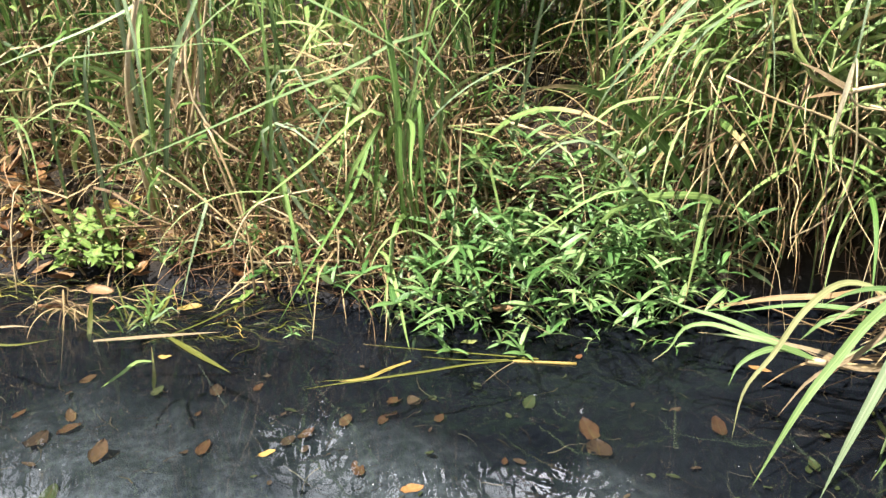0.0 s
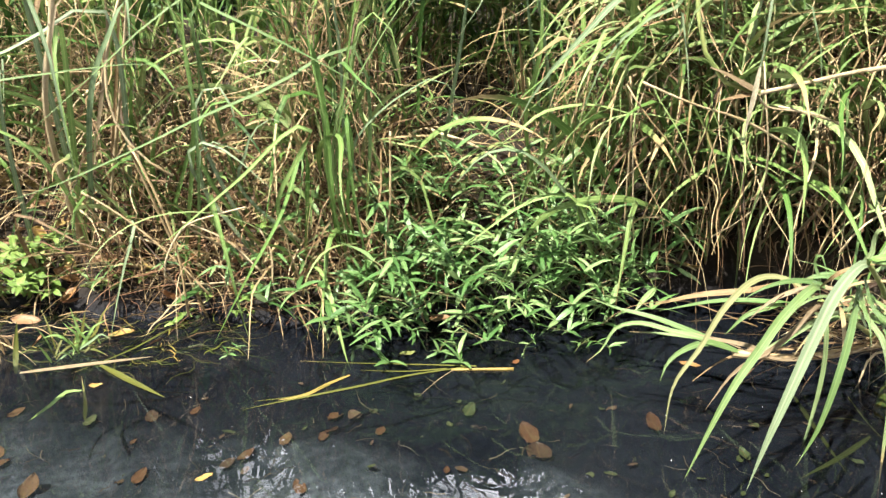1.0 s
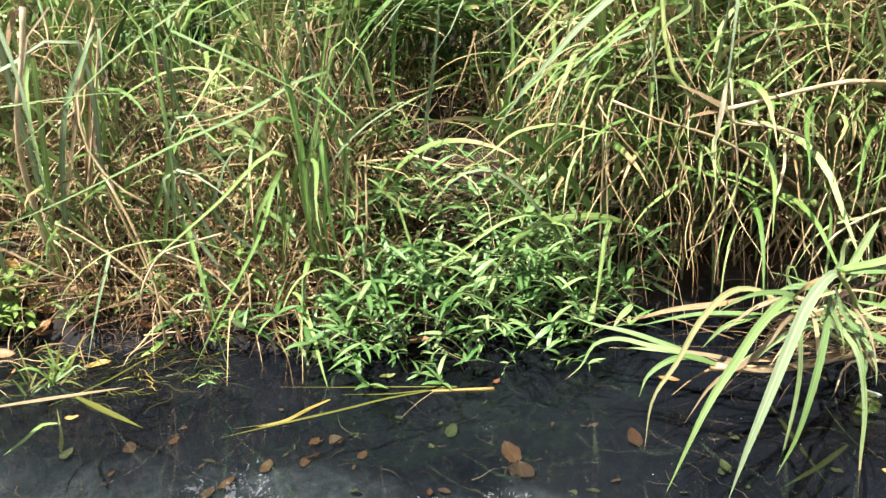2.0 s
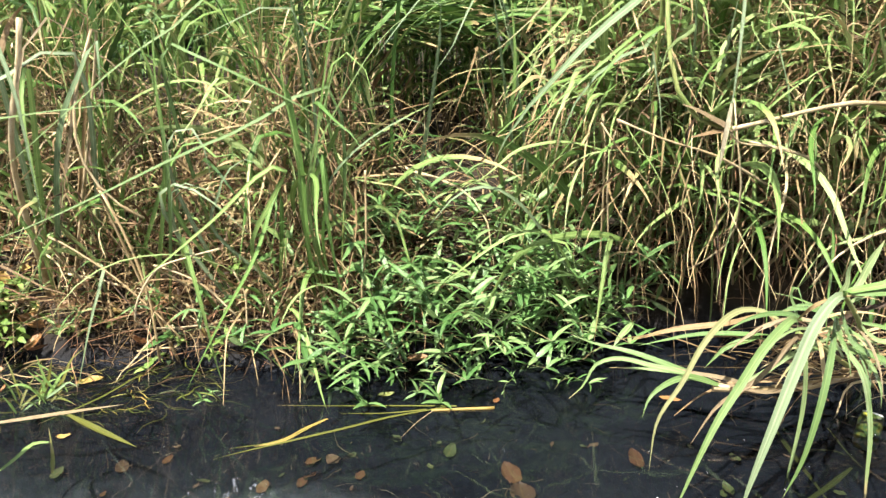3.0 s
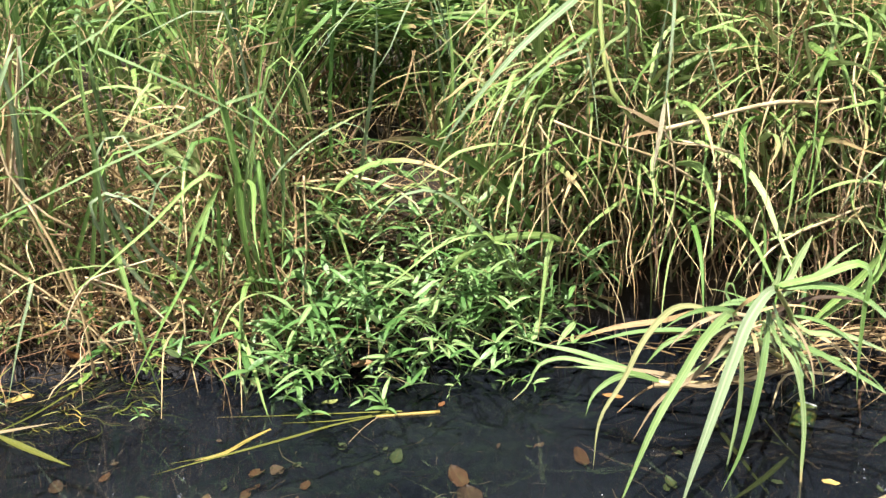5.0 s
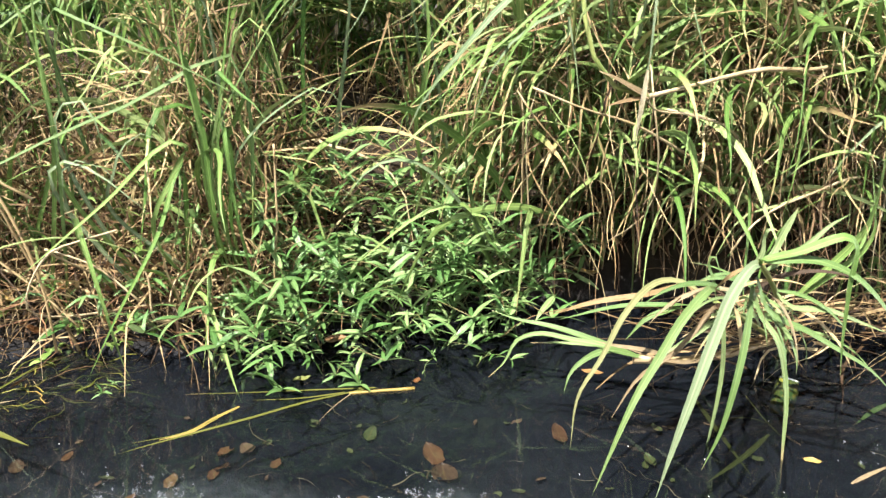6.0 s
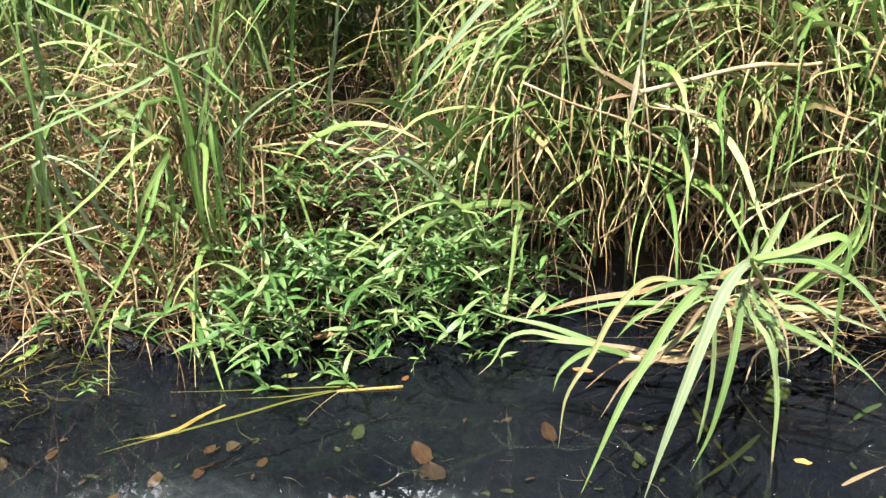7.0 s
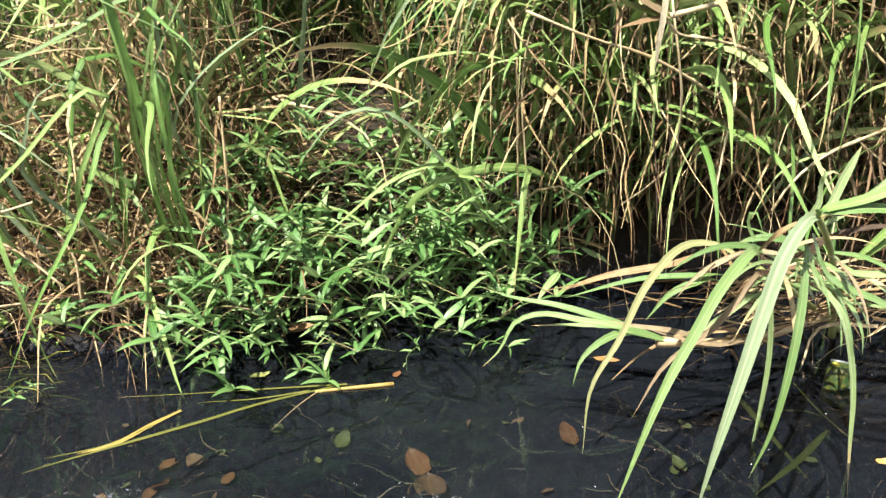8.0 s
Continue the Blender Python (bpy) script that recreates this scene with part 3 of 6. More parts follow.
g17 = thick(130, (1.35, 2.15), (-0.25, 0.1), (0.4, 0.85), (40, 95), (20, 90), (0.011, 0.022), 14, leaf_width(14, 0.4, 0.4), spread_deg=70.0, lean=-125.0, up=(0.5, 0.95), cap=False, kink=0.1)
g6 = thick(260, (-1.9, 0.15), (0.1, 0.6), (0.4, 0.9), (30, 90), (40, 150), (0.010, 0.022), 13, leaf_width(13), spread_deg=65.0, up=(0.0, 0.35), cap=False, kink=0.25, open_sky=True)
g7 = [thick(900, xs, (0.05, 1.4), (0.4, 1.0), (60, 95), (20, 130), (0.008, 0.02), 8, leaf_width(8), spread_deg=80.0) for xs in ((-9.0, -2.5), (2.8, 9.0))]
g8 = thick(60, (0.3, 0.98), (0.75, 1.35), (0.3, 0.65), (-5, 45), (10, 70), (0.006, 0.014), 11, leaf_width(11), spread_deg=120.0, up=(0.3, 0.5), cap=False)
g10 = thick(110, (0.15, 1.0), (1.25, 1.7), (0.4, 0.8), (50, 100), (10, 120), (0.008, 0.018), 9, leaf_width(9), spread_deg=100.0, cap=False, kink=0.2)
n = 1150                                                                # added mat of blades, set edge-on at eye height to shade the hollow
x, y = rng.uniform(0.0, 1.10, n), rng.uniform(3.3, 4.7, n)
shade_canopy = grow(np.stack([x, y, np.maximum(0.53 * (y - 1.6) + 0.14, 1.11) + rng.normal(0, 0.03, n)], -1), rng.uniform(0, 6.28, n), rng.uniform(0.25, 0.5, n), np.radians(rng.uniform(-10, 12, n)), np.radians(rng.uniform(0, 25, n)),
              rng.uniform(0.012, 0.026, n), 9, leaf_width(9), wobble=0.2)
tall_grass = thing("tall_grass", mesh_of("tall_grass", *join([g1, g2, g3, g4, shade_canopy, g8, g10, g11, g12, g13, g14, *g7])), m_grass_stuff,
                   "thick growth of tall green grass covering the bank", "grass", kind="stuff")
overhanging_grass = thing("overhanging_grass", mesh_of("overhanging_grass", *join([g5, g6, g9, g15, g16, g17])), m_pale_stuff,
                          "pale broad-bladed grass hanging over the edge of the bank", "grass", kind="stuff")
s1 = thick(1300, (-2.6, 2.9), (0.05, 1.4), (0.4, 1.0), (20, 100), (40, 170), (0.003, 0.0095), 12, straw_width(12), spread_deg=95.0, wobble=0.16, hollow=1.0, power=2.0, kink=0.35)
s2 = thick(1900, (-2.6, 2.9), (0.0, 0.9), (0.12, 0.45), (-10, 60), (0, 70), (0.003, 0.0095), 8, straw_width(8), spread_deg=120.0, wobble=0.10, up=(0.0, 0.16), hollow=0.85, kink=0.2)
s3 = thick(430, (1.0, 2.3), (0.2, 0.75), (0.45, 0.95), (40, 85), (100, 175), (0.003, 0.0095), 16, straw_width(16), spread_deg=75.0, wobble=0.26, up=(0.1, 0.5), power=1.2, kink=0.4)
s4 = thick(1250, (-1.9, 0.3), (0.02, 0.5), (0.12, 0.4), (-35, 80), (-10, 80), (0.0028, 0.009), 10, straw_width(10), spread_deg=95.0, wobble=0.12, power=1.6, kink=0.25, up=(0.0, 0.2), cap=False)
s5 = thick(480, (1.15, 2.05), (-0.12, 0.3), (0.35, 0.8), (10, 80), (80, 165), (0.003, 0.0105), 15, straw_width(15), spread_deg=85.0, wobble=0.24, power=1.2, up=(0.45, 0.9), cap=False, kink=0.4)
s6 = thick(650, (-2.6, 0.35), (0.1, 0.6), (0.2, 0.65), (-60, 80), (-30, 70), (0.0036, 0.0115), 8, straw_width(8), spread_deg=130.0, wobble=0.16, up=(0.0, 0.5), cap=False, kink=0.25)
s7 = thick(70, (0.25, 0.95), (0.8, 1.5), (0.4, 0.9), (60, 110), (10, 90), (0.003, 0.008), 11, straw_width(11), spread_deg=100.0, wobble=0.12, kink=0.25)
s8 = thick(1150, (-2.6, 0.36), (0.25, 0.6), (0.2, 0.65), (-75, 75), (-30, 110), (0.003, 0.0115), 10, straw_width(10), spread_deg=130.0, wobble=0.2, up=(0.05, 0.62), cap=False, kink=0.3, hollow=1.0)
s9 = thick(430, (1.0, 2.3), (0.15, 0.85), (0.25, 0.75), (-80, 60), (-20, 110), (0.003, 0.0115), 10, straw_width(10), spread_deg=110.0, wobble=0.2, up=(0.1, 0.75), cap=False, kink=0.3, hollow=1.0)
s10 = thick(220, (0.9, 2.05), (-0.1, 0.35), (0.3, 0.8), (-40, 70), (0, 130), (0.002, 0.0065), 14, straw_width(14), spread_deg=110.0, wobble=0.28, up=(0.4, 1.0), cap=False, kink=0.35)
s11 = thick(1000, (-2.4, 0.1), (0.2, 0.8), (0.3, 0.7), (-30, 80), (0, 130), (0.002, 0.006), 14, straw_width(14), spread_deg=110.0, wobble=0.25, up=(0.3, 0.85), cap=False, kink=0.35)
s12 = thick(300, (0.95, 2.05), (-0.02, 0.4), (0.5, 0.95), (10, 75), (95, 150), (0.0035, 0.0105), 20, straw_width(20), spread_deg=75.0, wobble=0.36, up=(0.35, 0.95), cap=False, kink=0.2)
s13 = thick(200, (0.12, 1.0), (0.3, 1.4), (0.1, 0.4), (-10, 40), (0, 50), (0.003, 0.009), 8, straw_width(8), spread_deg=130.0, wobble=0.2, up=(0.0, 0.06))
s14 = thick(260, (1.5, 2.05), (-0.16, 0.15), (0.4, 0.85), (-10, 75), (60, 150), (0.003, 0.0105), 18, straw_width(18), spread_deg=80.0, wobble=0.34, up=(0.5, 1.05), cap=False, kink=0.25)
dry_straw = thing("dry_straw", mesh_of("dry_straw", *join([s1, s2, s3, s4, s5, s6, s7, s8, s9, s10, s11, s12, s13, s14])), m_straw_stuff,
                  "tangle of dry tan grass stalks and dead blades among the living grass", "dry grass", kind="stuff")
r1 = thick(900, (-2.2, 0.25), (-0.02, 0.6), (0.12, 0.45), (-15, 50), (-20, 60), (0.0022, 0.007), 9, straw_width(9), spread_deg=130.0, wobble=0.2, up=(0.0, 0.22), cap=False, kink=0.25)
r2 = thick(620, (0.92, 2.15), (0.12, 0.5), (0.3, 0.75), (-20, 75), (40, 140), (0.0025, 0.0075), 14, straw_width(14), spread_deg=80.0, wobble=0.3, up=(0.15, 0.8), cap=False, kink=0.25)
rusty_straw = thing("rusty_straw", mesh_of("rusty_straw", *join([r1, r2])), m_rust_stuff, "rust-brown dead stalks matted in the litter of the bank", "dry grass", kind="stuff")
mx = 1.22 + 1.4 * rng.uniform(0, 1, 230) ** 0.9
my = np.interp(mx, [1.1, 1.6, 2.5], [1.98, 1.98, 2.05]) + rng.normal(0, 0.06, 230)
root = np.stack([mx, my, 0.07 + rng.uniform(0.0, 0.13, 230)], -1)
mat_arrays = grow(root, np.radians(rng.choice([0.0, 180.0], 230, p=[0.6, 0.4]) + rng.normal(0, 22, 230)), rng.uniform(0.15, 0.5, 230), np.radians(rng.normal(10, 14, 230)), np.radians(rng.uniform(0, 70, 230)),
                  rng.uniform(0.003, 0.012, 230), 10, straw_width(10), wobble=0.2, floor=floor_z, kink=0.2)
straw_mat = thing("straw_mat", mesh_of("straw_mat", *mat_arrays), m_straw_stuff, "flattened mat of dry straw lying at the water's edge under the tuft", "dry grass", kind="stuff")

# fine grass strands lying at the surface by the shore
def strand_mat(n, xs, reach, name, material, label, length, width, z):
    x = rng.uniform(*xs, n)
    y = edge_y(x) + 0.03 - reach * rng.uniform(0, 1, n) ** 1.2 * np.clip(1.15 - 0.75 * np.abs(x + 0.95), 0.25, 1)
    strands = grow(np.stack([x, y, rng.uniform(*z, n)], -1), np.radians(rng.choice([-8.0, 185.0], n, p=[0.65, 0.35]) + rng.normal(0, 38, n)), rng.uniform(*length, n), np.radians(rng.normal(4, 9, n)), np.radians(rng.uniform(0, 12, n)),
                   rng.uniform(*width, n), 8, leaf_width(8), wobble=0.34, fold=0.05)
    return thing(name, mesh_of(name, *strands), material, label, "grass", kind="stuff")


water_grass = strand_mat(400, (-1.75, -0.35), 0.42, "water_grass", m_strand, "thin yellow-green grass strands lying flat on the water", (0.05, 0.26), (0.0015, 0.0055), (-0.035, 0.006))
water_straw = strand_mat(170, (-1.75, -0.5), 0.34, "water_straw", m_straw_stuff, "sodden tan straw lying among the drowned grass at the shore", (0.06, 0.26), (0.0015, 0.006), (-0.02, 0.02))


# ---- grass plants ----
def grass_plant(seed, height, blades, lean):
    """One grass plant: an upright culm with blades arching off by turns; built at the origin, leaning towards +x."""
    r = np.random.default_rng(seed)
    plant = tagged(new("grass_plant"), "tall green grass plant with long arching blades on the bank", "grass", "grass plants on the bank")
    top = np.array([lean * height, r.normal(0, 0.03), height])
    line = [np.zeros(3), top * (0.35, 1, 0.4), top * (0.65, 1, 0.75), top]
    part("stem", tube_mesh("stem", line, 0.0045, 0.002, 9, 6, 4.0), m_stem, plant)
    pts = curve_points(line, 40)
    turn = r.uniform(0, 6.28)
    for b in range(blades):
        f = 0.25 + 0.75 * (b + 0.5) / blades
        at = pts[int(f * 39)]
        az = turn + b * 2.6 + r.normal(0, 0.3)
        if r.uniform() < 0.45:
            az = r.normal(0, 0.7)
        size = r.uniform(0.38, 0.75) * (1.1 - 0.35 * f)
        lift = radians(r.uniform(58, 84))
        droop = radians(r.uniform(40, 165) if r.uniform() < 0.75 else r.uniform(5, 40))
        k = 12
        e = lift - droop * np.linspace(0, 1, k) ** 1.5
        step = np.stack([np.cos(e) * math.cos(az), np.cos(e) * math.sin(az), np.sin(e)], -1) * size / (k - 1)
        ctrl = at + np.concatenate([np.zeros((1, 3)), np.cumsum(step[:-1], 0)])
        flat = (-math.sin(az) * 0.2 + math.cos(az) * 0.5, math.cos(az) * 0.2 + math.sin(az) * 0.5, 0.8)
        dry = r.uniform() < 0.16
        part("blade", blade_mesh("blade", ctrl, r.uniform(0.012, 0.026), flat, k, turn=r.normal(0, 0.7)), m_straw if dry else m_blade, plant, "dry tan blade" if dry else "")
    return plant


GRASS = [grass_plant(40 + g, 0.45 + 0.055 * g, 5 + g % 3, 0.10 + 0.04 * (g % 4)) for g in range(10)]
place = np.random.default_rng(11)


def set_on_bank(first, count, kinds, xs, ds, facing, size, sink=0.01, avoid=None):
    """Copies of the kinds at random places of the bank; the first ones are moved there themselves."""
    for c in range(count):
        for _ in range(30):
            x = place.uniform(*xs)
            d = ds[0] + (ds[1] - ds[0]) * place.uniform() ** 1.3
            if not avoid or not avoid(x, d):
                break
        y = float(edge_y(x)) + d
        m = Matrix.Translation((x, y, float(ground_z(x, y)) - sink)) @ Matrix.Rotation(radians(facing + place.normal(0, 45)), 4, "Z") @ Matrix.Scale(place.uniform(*size), 4)
        kind = kinds[c % len(kinds)]
        if first and c < len(kinds):
            kind.matrix_basis = m
        else:
            ob = copy_thing(kind, m)
            ob.scale = m.to_scale()


def in_hollow(x, d):
    y = float(edge_y(x)) + d
    return bool(in_lane(x, y)) and d < 1.0 or 0.25 < x < 0.92 and d < 1.15 or x < 0.15 and d < 0.4


set_on_bank(True, 45, GRASS, (-2.2, 0.25), (0.25, 1.2), -90, (0.55, 1.0), avoid=in_hollow)
set_on_bank(False, 85, GRASS, (0.3, 3.0), (0.3, 1.2), -95, (0.7, 1.25), avoid=in_hollow)


# ---- lance-leaved weeds ----
LANCE = []
for g in range(6):
    bow = 0.04 + 0.04 * g
    LANCE.append(blade_mesh("leaf", [(0, 0, 0), (0.35, 0.01 * (g - 2), 0.08), (0.7, 0, 0.10 - bow * 0.2), (1.0, 0.02 * (g - 3), 0.08 - bow * 0.5)], 0.155 + 0.022 * (g % 3), (0, 0, 1), 8,
                            np.maximum(np.sin(np.linspace(0.05, 1, 8) ** 0.7 * math.pi) ** 0.85, 0.03), 0.11))


def weed_plant(seed, length, nodes, label="bright green weed with narrow lance-shaped leaves at the water's edge", group="weeds at the water's edge", leaf_size=1.0, leaves=None, material=None):
    """A creeping weed: a stem that rises and leans out towards +x, with narrow leaves at its joints and a rosette at its end."""
    r = np.random.default_rng(seed)
    weed = tagged(new("weed_plant"), label, "weed", group)
    rise = r.uniform(0.35, 1.0)
    line = [(0, 0, 0), (length * 0.3, r.normal(0, 0.02), length * rise * 0.65), (length * 0.65, r.normal(0, 0.03), length * rise * 0.95), (length, r.normal(0, 0.04), length * rise * 0.9)]
    part("stem", tube_mesh("stem", line, 0.0022, 0.0012, 8, 5), m_weed_stem, weed)
    pts = curve_points(line, 30)
    turn = r.uniform(0, 6.28)
    for b in range(nodes + 3):
        f = min(1.0, 0.22 + 0.78 * b / (nodes - 1))
        leaf = part("leaf", (leaves or LANCE)[int(r.integers(6))], material or m_weed, weed)
        az = turn + b * 2.3 + r.normal(0, 0.3)
        size = r.uniform(0.055, 0.104) * (0.8 + 0.3 * f) * leaf_size
        leaf.matrix_basis = Matrix.Translation(pts[int(f * 29)]) @ Matrix.Rotation(az, 4, "Z") @ Matrix.Rotation(-radians(r.uniform(-30, 45)), 4, "Y") @ Matrix.Rotation(r.normal(0, 0.4), 4, "X") @ Matrix.Scale(size, 4)
    return weed


WEEDS = [weed_plant(80 + g, 0.15 + 0.026 * g, 5 + g % 4) for g in range(10)]
set_on_bank(True, 78, WEEDS, (-0.12, 1.0), (-0.12, 0.14), -90, (0.8, 1.15), sink=0.0)
set_on_bank(False, 120, WEEDS, (0.10, 0.95), (0.05, 0.42), -90, (0.8, 1.15))
set_on_bank(False, 10, WEEDS, (0.05, 0.60), (0.40, 0.80), -90, (0.65, 0.95))
set_on_bank(False, 12, WEEDS, (0.95, 1.6), (0.1, 0.4), -90, (0.7, 1.0))
set_on_bank(False, 20, WEEDS, (-1.7, 0.1), (0.02, 0.9), -90, (0.5, 0.8))
OVATE = [blade_mesh("leaf", [(0, 0, 0), (0.35, 0.01 * (g - 2), 0.06), (0.7, 0, 0.06 - 0.02 * g), (1.0, 0.02 * (g - 3), -0.04 * g)], 0.40 + 0.05 * (g % 3), (0, 0, 1), 7, np.maximum(np.sin(np.linspace(0.06, 1, 7) ** 0.8 * math.pi) ** 0.8, 0.03), 0.10) for g in range(6)]
HERBS = [weed_plant(140 + g, 0.09 + 0.018 * g, 14 + g, "small bushy herb with short light green leaves in the litter", "small herbs in the litter", 0.36, OVATE, m_herb) for g in range(4)]
set_on_bank(True, 22, HERBS, (-1.27, -1.10), (0.02, 0.16), -90, (1.1, 1.7))
set_on_bank(False, 12, HERBS, (-1.5, -0.1), (0.0, 0.45), -90, (0.7, 1.2))

# ---- single blades, stalks and canes that stand out ----
def lone_blade(ctrl, width, label, material=None, **more):
    root = tagged(new("grass_shoot"), label, "grass", "single grass shoots")
    root.location = ctrl[0]
    part("blade", blade_mesh("blade", np.asarray(ctrl) - ctrl[0], width, **more), material or m_blade, root)
    if ctrl[0][1] > 2.5:
        part("stem", tube_mesh("stem", curve_points(np.asarray(ctrl) - ctrl[0], 40)[:10:3], 0.0032, 0.0022, 5, 5), m_stem, root)


def lone_stalk(ctrl, r0, r1, label, material=None, k=22, knots=4.0): return thing("dry_stalk", tube_mesh("dry_stalk", ctrl, r0, r1, k, 6, knots), material or m_cane, label, "dry stalk", "single dry stalks")
lone_blade([(-0.050, 2.600, 0.086), (-0.197, 2.420, 0.431), (-0.110, 2.340, 0.604), (-0.061, 2.285, 0.704), (-0.076, 2.275, 0.710), (-0.296, 2.330, 0.537), (-0.571, 2.360, 0.320)], 0.0138, "long green grass blade folded over near its middle", m_blade_mid, k=26, profile=leaf_width(26, 0.45, 0.6))
lone_blade([(0.060, 2.620, 0.089), (0.039, 2.440, 0.918), (-0.002, 2.430, 0.904), (-0.169, 2.400, 0.812), (-0.378, 2.360, 0.731), (-0.621, 2.340, 0.623), (-0.833, 2.300, 0.539), (-1.013, 2.280, 0.490)], 0.0119, "dark green grass blade leaning across the litter", m_blade_dark, k=20)
lone_blade([(0.000, 2.750, 0.216), (-0.125, 2.500, 1.317), (-0.191, 2.480, 1.255), (-0.358, 2.450, 1.101), (-0.501, 2.420, 1.011), (-0.661, 2.380, 0.876), (-0.813, 2.330, 0.745), (-0.901, 2.300, 0.674)], 0.0108, "long dark green grass blade leaning aslant", m_blade_dark, k=20)
lone_blade([(-1.300, 2.800, 0.037), (-1.026, 2.400, 0.829), (-0.938, 2.380, 0.844), (-0.807, 2.360, 0.860), (-0.684, 2.360, 0.874), (-0.507, 2.380, 0.877), (-0.445, 2.400, 0.849)], 0.0105, "narrow dark green grass blade bent level", m_blade_dark, k=22)
lone_blade([(-1.000, 2.900, 0.223), (-0.847, 2.400, 1.079), (-0.797, 2.360, 0.920), (-0.781, 2.350, 0.709), (-0.780, 2.370, 0.519)], 0.0173, "broad pale green grass blade hanging with its tip down", m_blade_pale, k=18, face=(0.35, -0.8, 0.4))
lone_stalk([(-0.900, 2.800, 0.174), (-0.624, 2.550, 1.107), (-0.676, 2.500, 0.931), (-0.693, 2.480, 0.835), (-0.681, 2.480, 0.700), (-0.618, 2.480, 0.594), (-0.523, 2.470, 0.529)], 0.006, 0.004, "pale dry stalk bent in a long curve")
lone_blade([(-0.020, 2.620, 0.096), (-0.032, 2.500, 0.439), (-0.032, 2.480, 0.607), (-0.044, 2.440, 0.796), (-0.060, 2.400, 0.923), (-0.095, 2.360, 0.975)], 0.0211, "very broad green grass blade curling over at its top", m_blade_mid, k=20, profile=leaf_width(20, 0.78, 0.15), face=(0.2, -0.85, 0.4))
lone_blade([(0.000, 2.620, 0.094), (0.019, 2.420, 0.720), (0.131, 2.400, 0.919), (0.236, 2.380, 1.060), (0.356, 2.330, 1.142), (0.440, 2.300, 1.147)], 0.0057, "dark green grass blade reaching up and aslant", m_blade_dark, k=20)
lone_blade([(0.020, 2.620, 0.093), (0.003, 2.440, 0.614), (0.051, 2.430, 0.919), (0.098, 2.420, 1.156), (0.129, 2.420, 1.337)], 0.0086, "upright green grass blade", m_blade_mid, k=18)
lone_blade([(0.060, 2.620, 0.089), (0.021, 2.450, 0.449), (0.051, 2.360, 0.627), (0.043, 2.300, 0.747), (0.051, 2.300, 0.521), (0.073, 2.360, 0.290), (0.080, 2.430, 0.013)], 0.0115, "green grass blade folded down towards the water", m_blade_mid, k=28, profile=leaf_width(28, 0.5, 0.6))
lone_blade([(-0.060, 2.600, 0.092), (-0.100, 2.450, 0.221), (-0.071, 2.400, 0.219), (-0.025, 2.280, 0.142), (0.016, 2.198, 0.000), (0.028, 2.186, -0.030)], 0.014, "green grass blade with its tip dipped in the water", m_blade_mid, k=18, profile=leaf_width(18, 0.55, 0.6))
lone_blade([(-0.300, 2.600, 0.090), (-0.401, 2.440, 0.380), (-0.395, 2.390, 0.492), (-0.343, 2.320, 0.290), (-0.311, 2.363, 0.010), (-0.298, 2.363, -0.030)], 0.0151, "green grass blade hanging into the water", m_blade_mid, k=20)
lone_blade([(-0.150, 2.600, 0.121), (-0.110, 2.460, 0.614), (-0.170, 2.380, 0.439), (-0.303, 2.320, 0.212), (-0.422, 2.350, 0.000)], 0.014, "narrow green grass blade hanging to the water", m_blade_mid, k=18)
lone_blade([(-0.180, 2.600, 0.112), (-0.196, 2.460, 0.194), (-0.166, 2.420, 0.178), (-0.160, 2.380, 0.070), (-0.159, 2.360, 0.011)], 0.0130, "short dry brown blade hanging over the water", m_straw, k=12, profile=straw_width(12))
lone_blade([(-0.950, 2.800, 0.153), (-0.721, 2.500, 0.867), (-0.652, 2.460, 0.968), (-0.582, 2.430, 1.068), (-0.575, 2.410, 1.013), (-0.581, 2.400, 0.920)], 0.0187, "pale green grass blade arched with its tip hanging", m_blade_pale, k=18, profile=leaf_width(18, 0.6, 0.6))
lone_blade([(0.200, 2.750, 0.191), (0.059, 2.550, 0.928), (0.110, 2.500, 1.016), (0.176, 2.480, 0.963), (0.203, 2.460, 0.812)], 0.012, "thin green blade arched over", m_blade_mid, k=16)
lone_blade([(-0.750, 2.750, 0.114), (-0.709, 2.550, 0.362), (-0.658, 2.450, 0.371), (-0.693, 2.400, 0.244), (-0.748, 2.350, 0.026)], 0.0115, "pale green grass blade hanging over the litter", m_blade_pale, k=14)
lone_blade([(-0.700, 2.800, 0.188), (-0.341, 2.500, 0.755), (-0.269, 2.450, 0.708), (-0.231, 2.430, 0.727), (-0.168, 2.420, 0.675)], 0.014, "green grass blade arched over", m_blade_mid, k=14)
lone_blade([(-0.800, 2.850, 0.204), (-0.733, 2.520, 1.049), (-0.799, 2.500, 1.008), (-0.873, 2.450, 0.956), (-1.108, 2.400, 0.857), (-1.208, 2.360, 0.815), (-1.337, 2.330, 0.760)], 0.0158, "pale green grass blade leaning level", m_blade_pale, k=16)
lone_blade([(-1.000, 2.850, 0.171), (-0.818, 2.500, 0.999), (-0.812, 2.420, 0.872), (-0.798, 2.400, 0.706), (-0.798, 2.420, 0.527)], 0.0187, "broad green grass blade hanging with its tip down", m_blade_mid, k=16, face=(0.35, -0.8, 0.4))
lone_blade([(-0.950, 2.800, 0.153), (-0.901, 2.550, 0.478), (-0.979, 2.480, 0.648), (-1.066, 2.450, 0.696), (-1.155, 2.400, 0.650), (-1.248, 2.360, 0.595)], 0.0144, "green grass blade leaning over the bank", m_blade_mid, k=16)
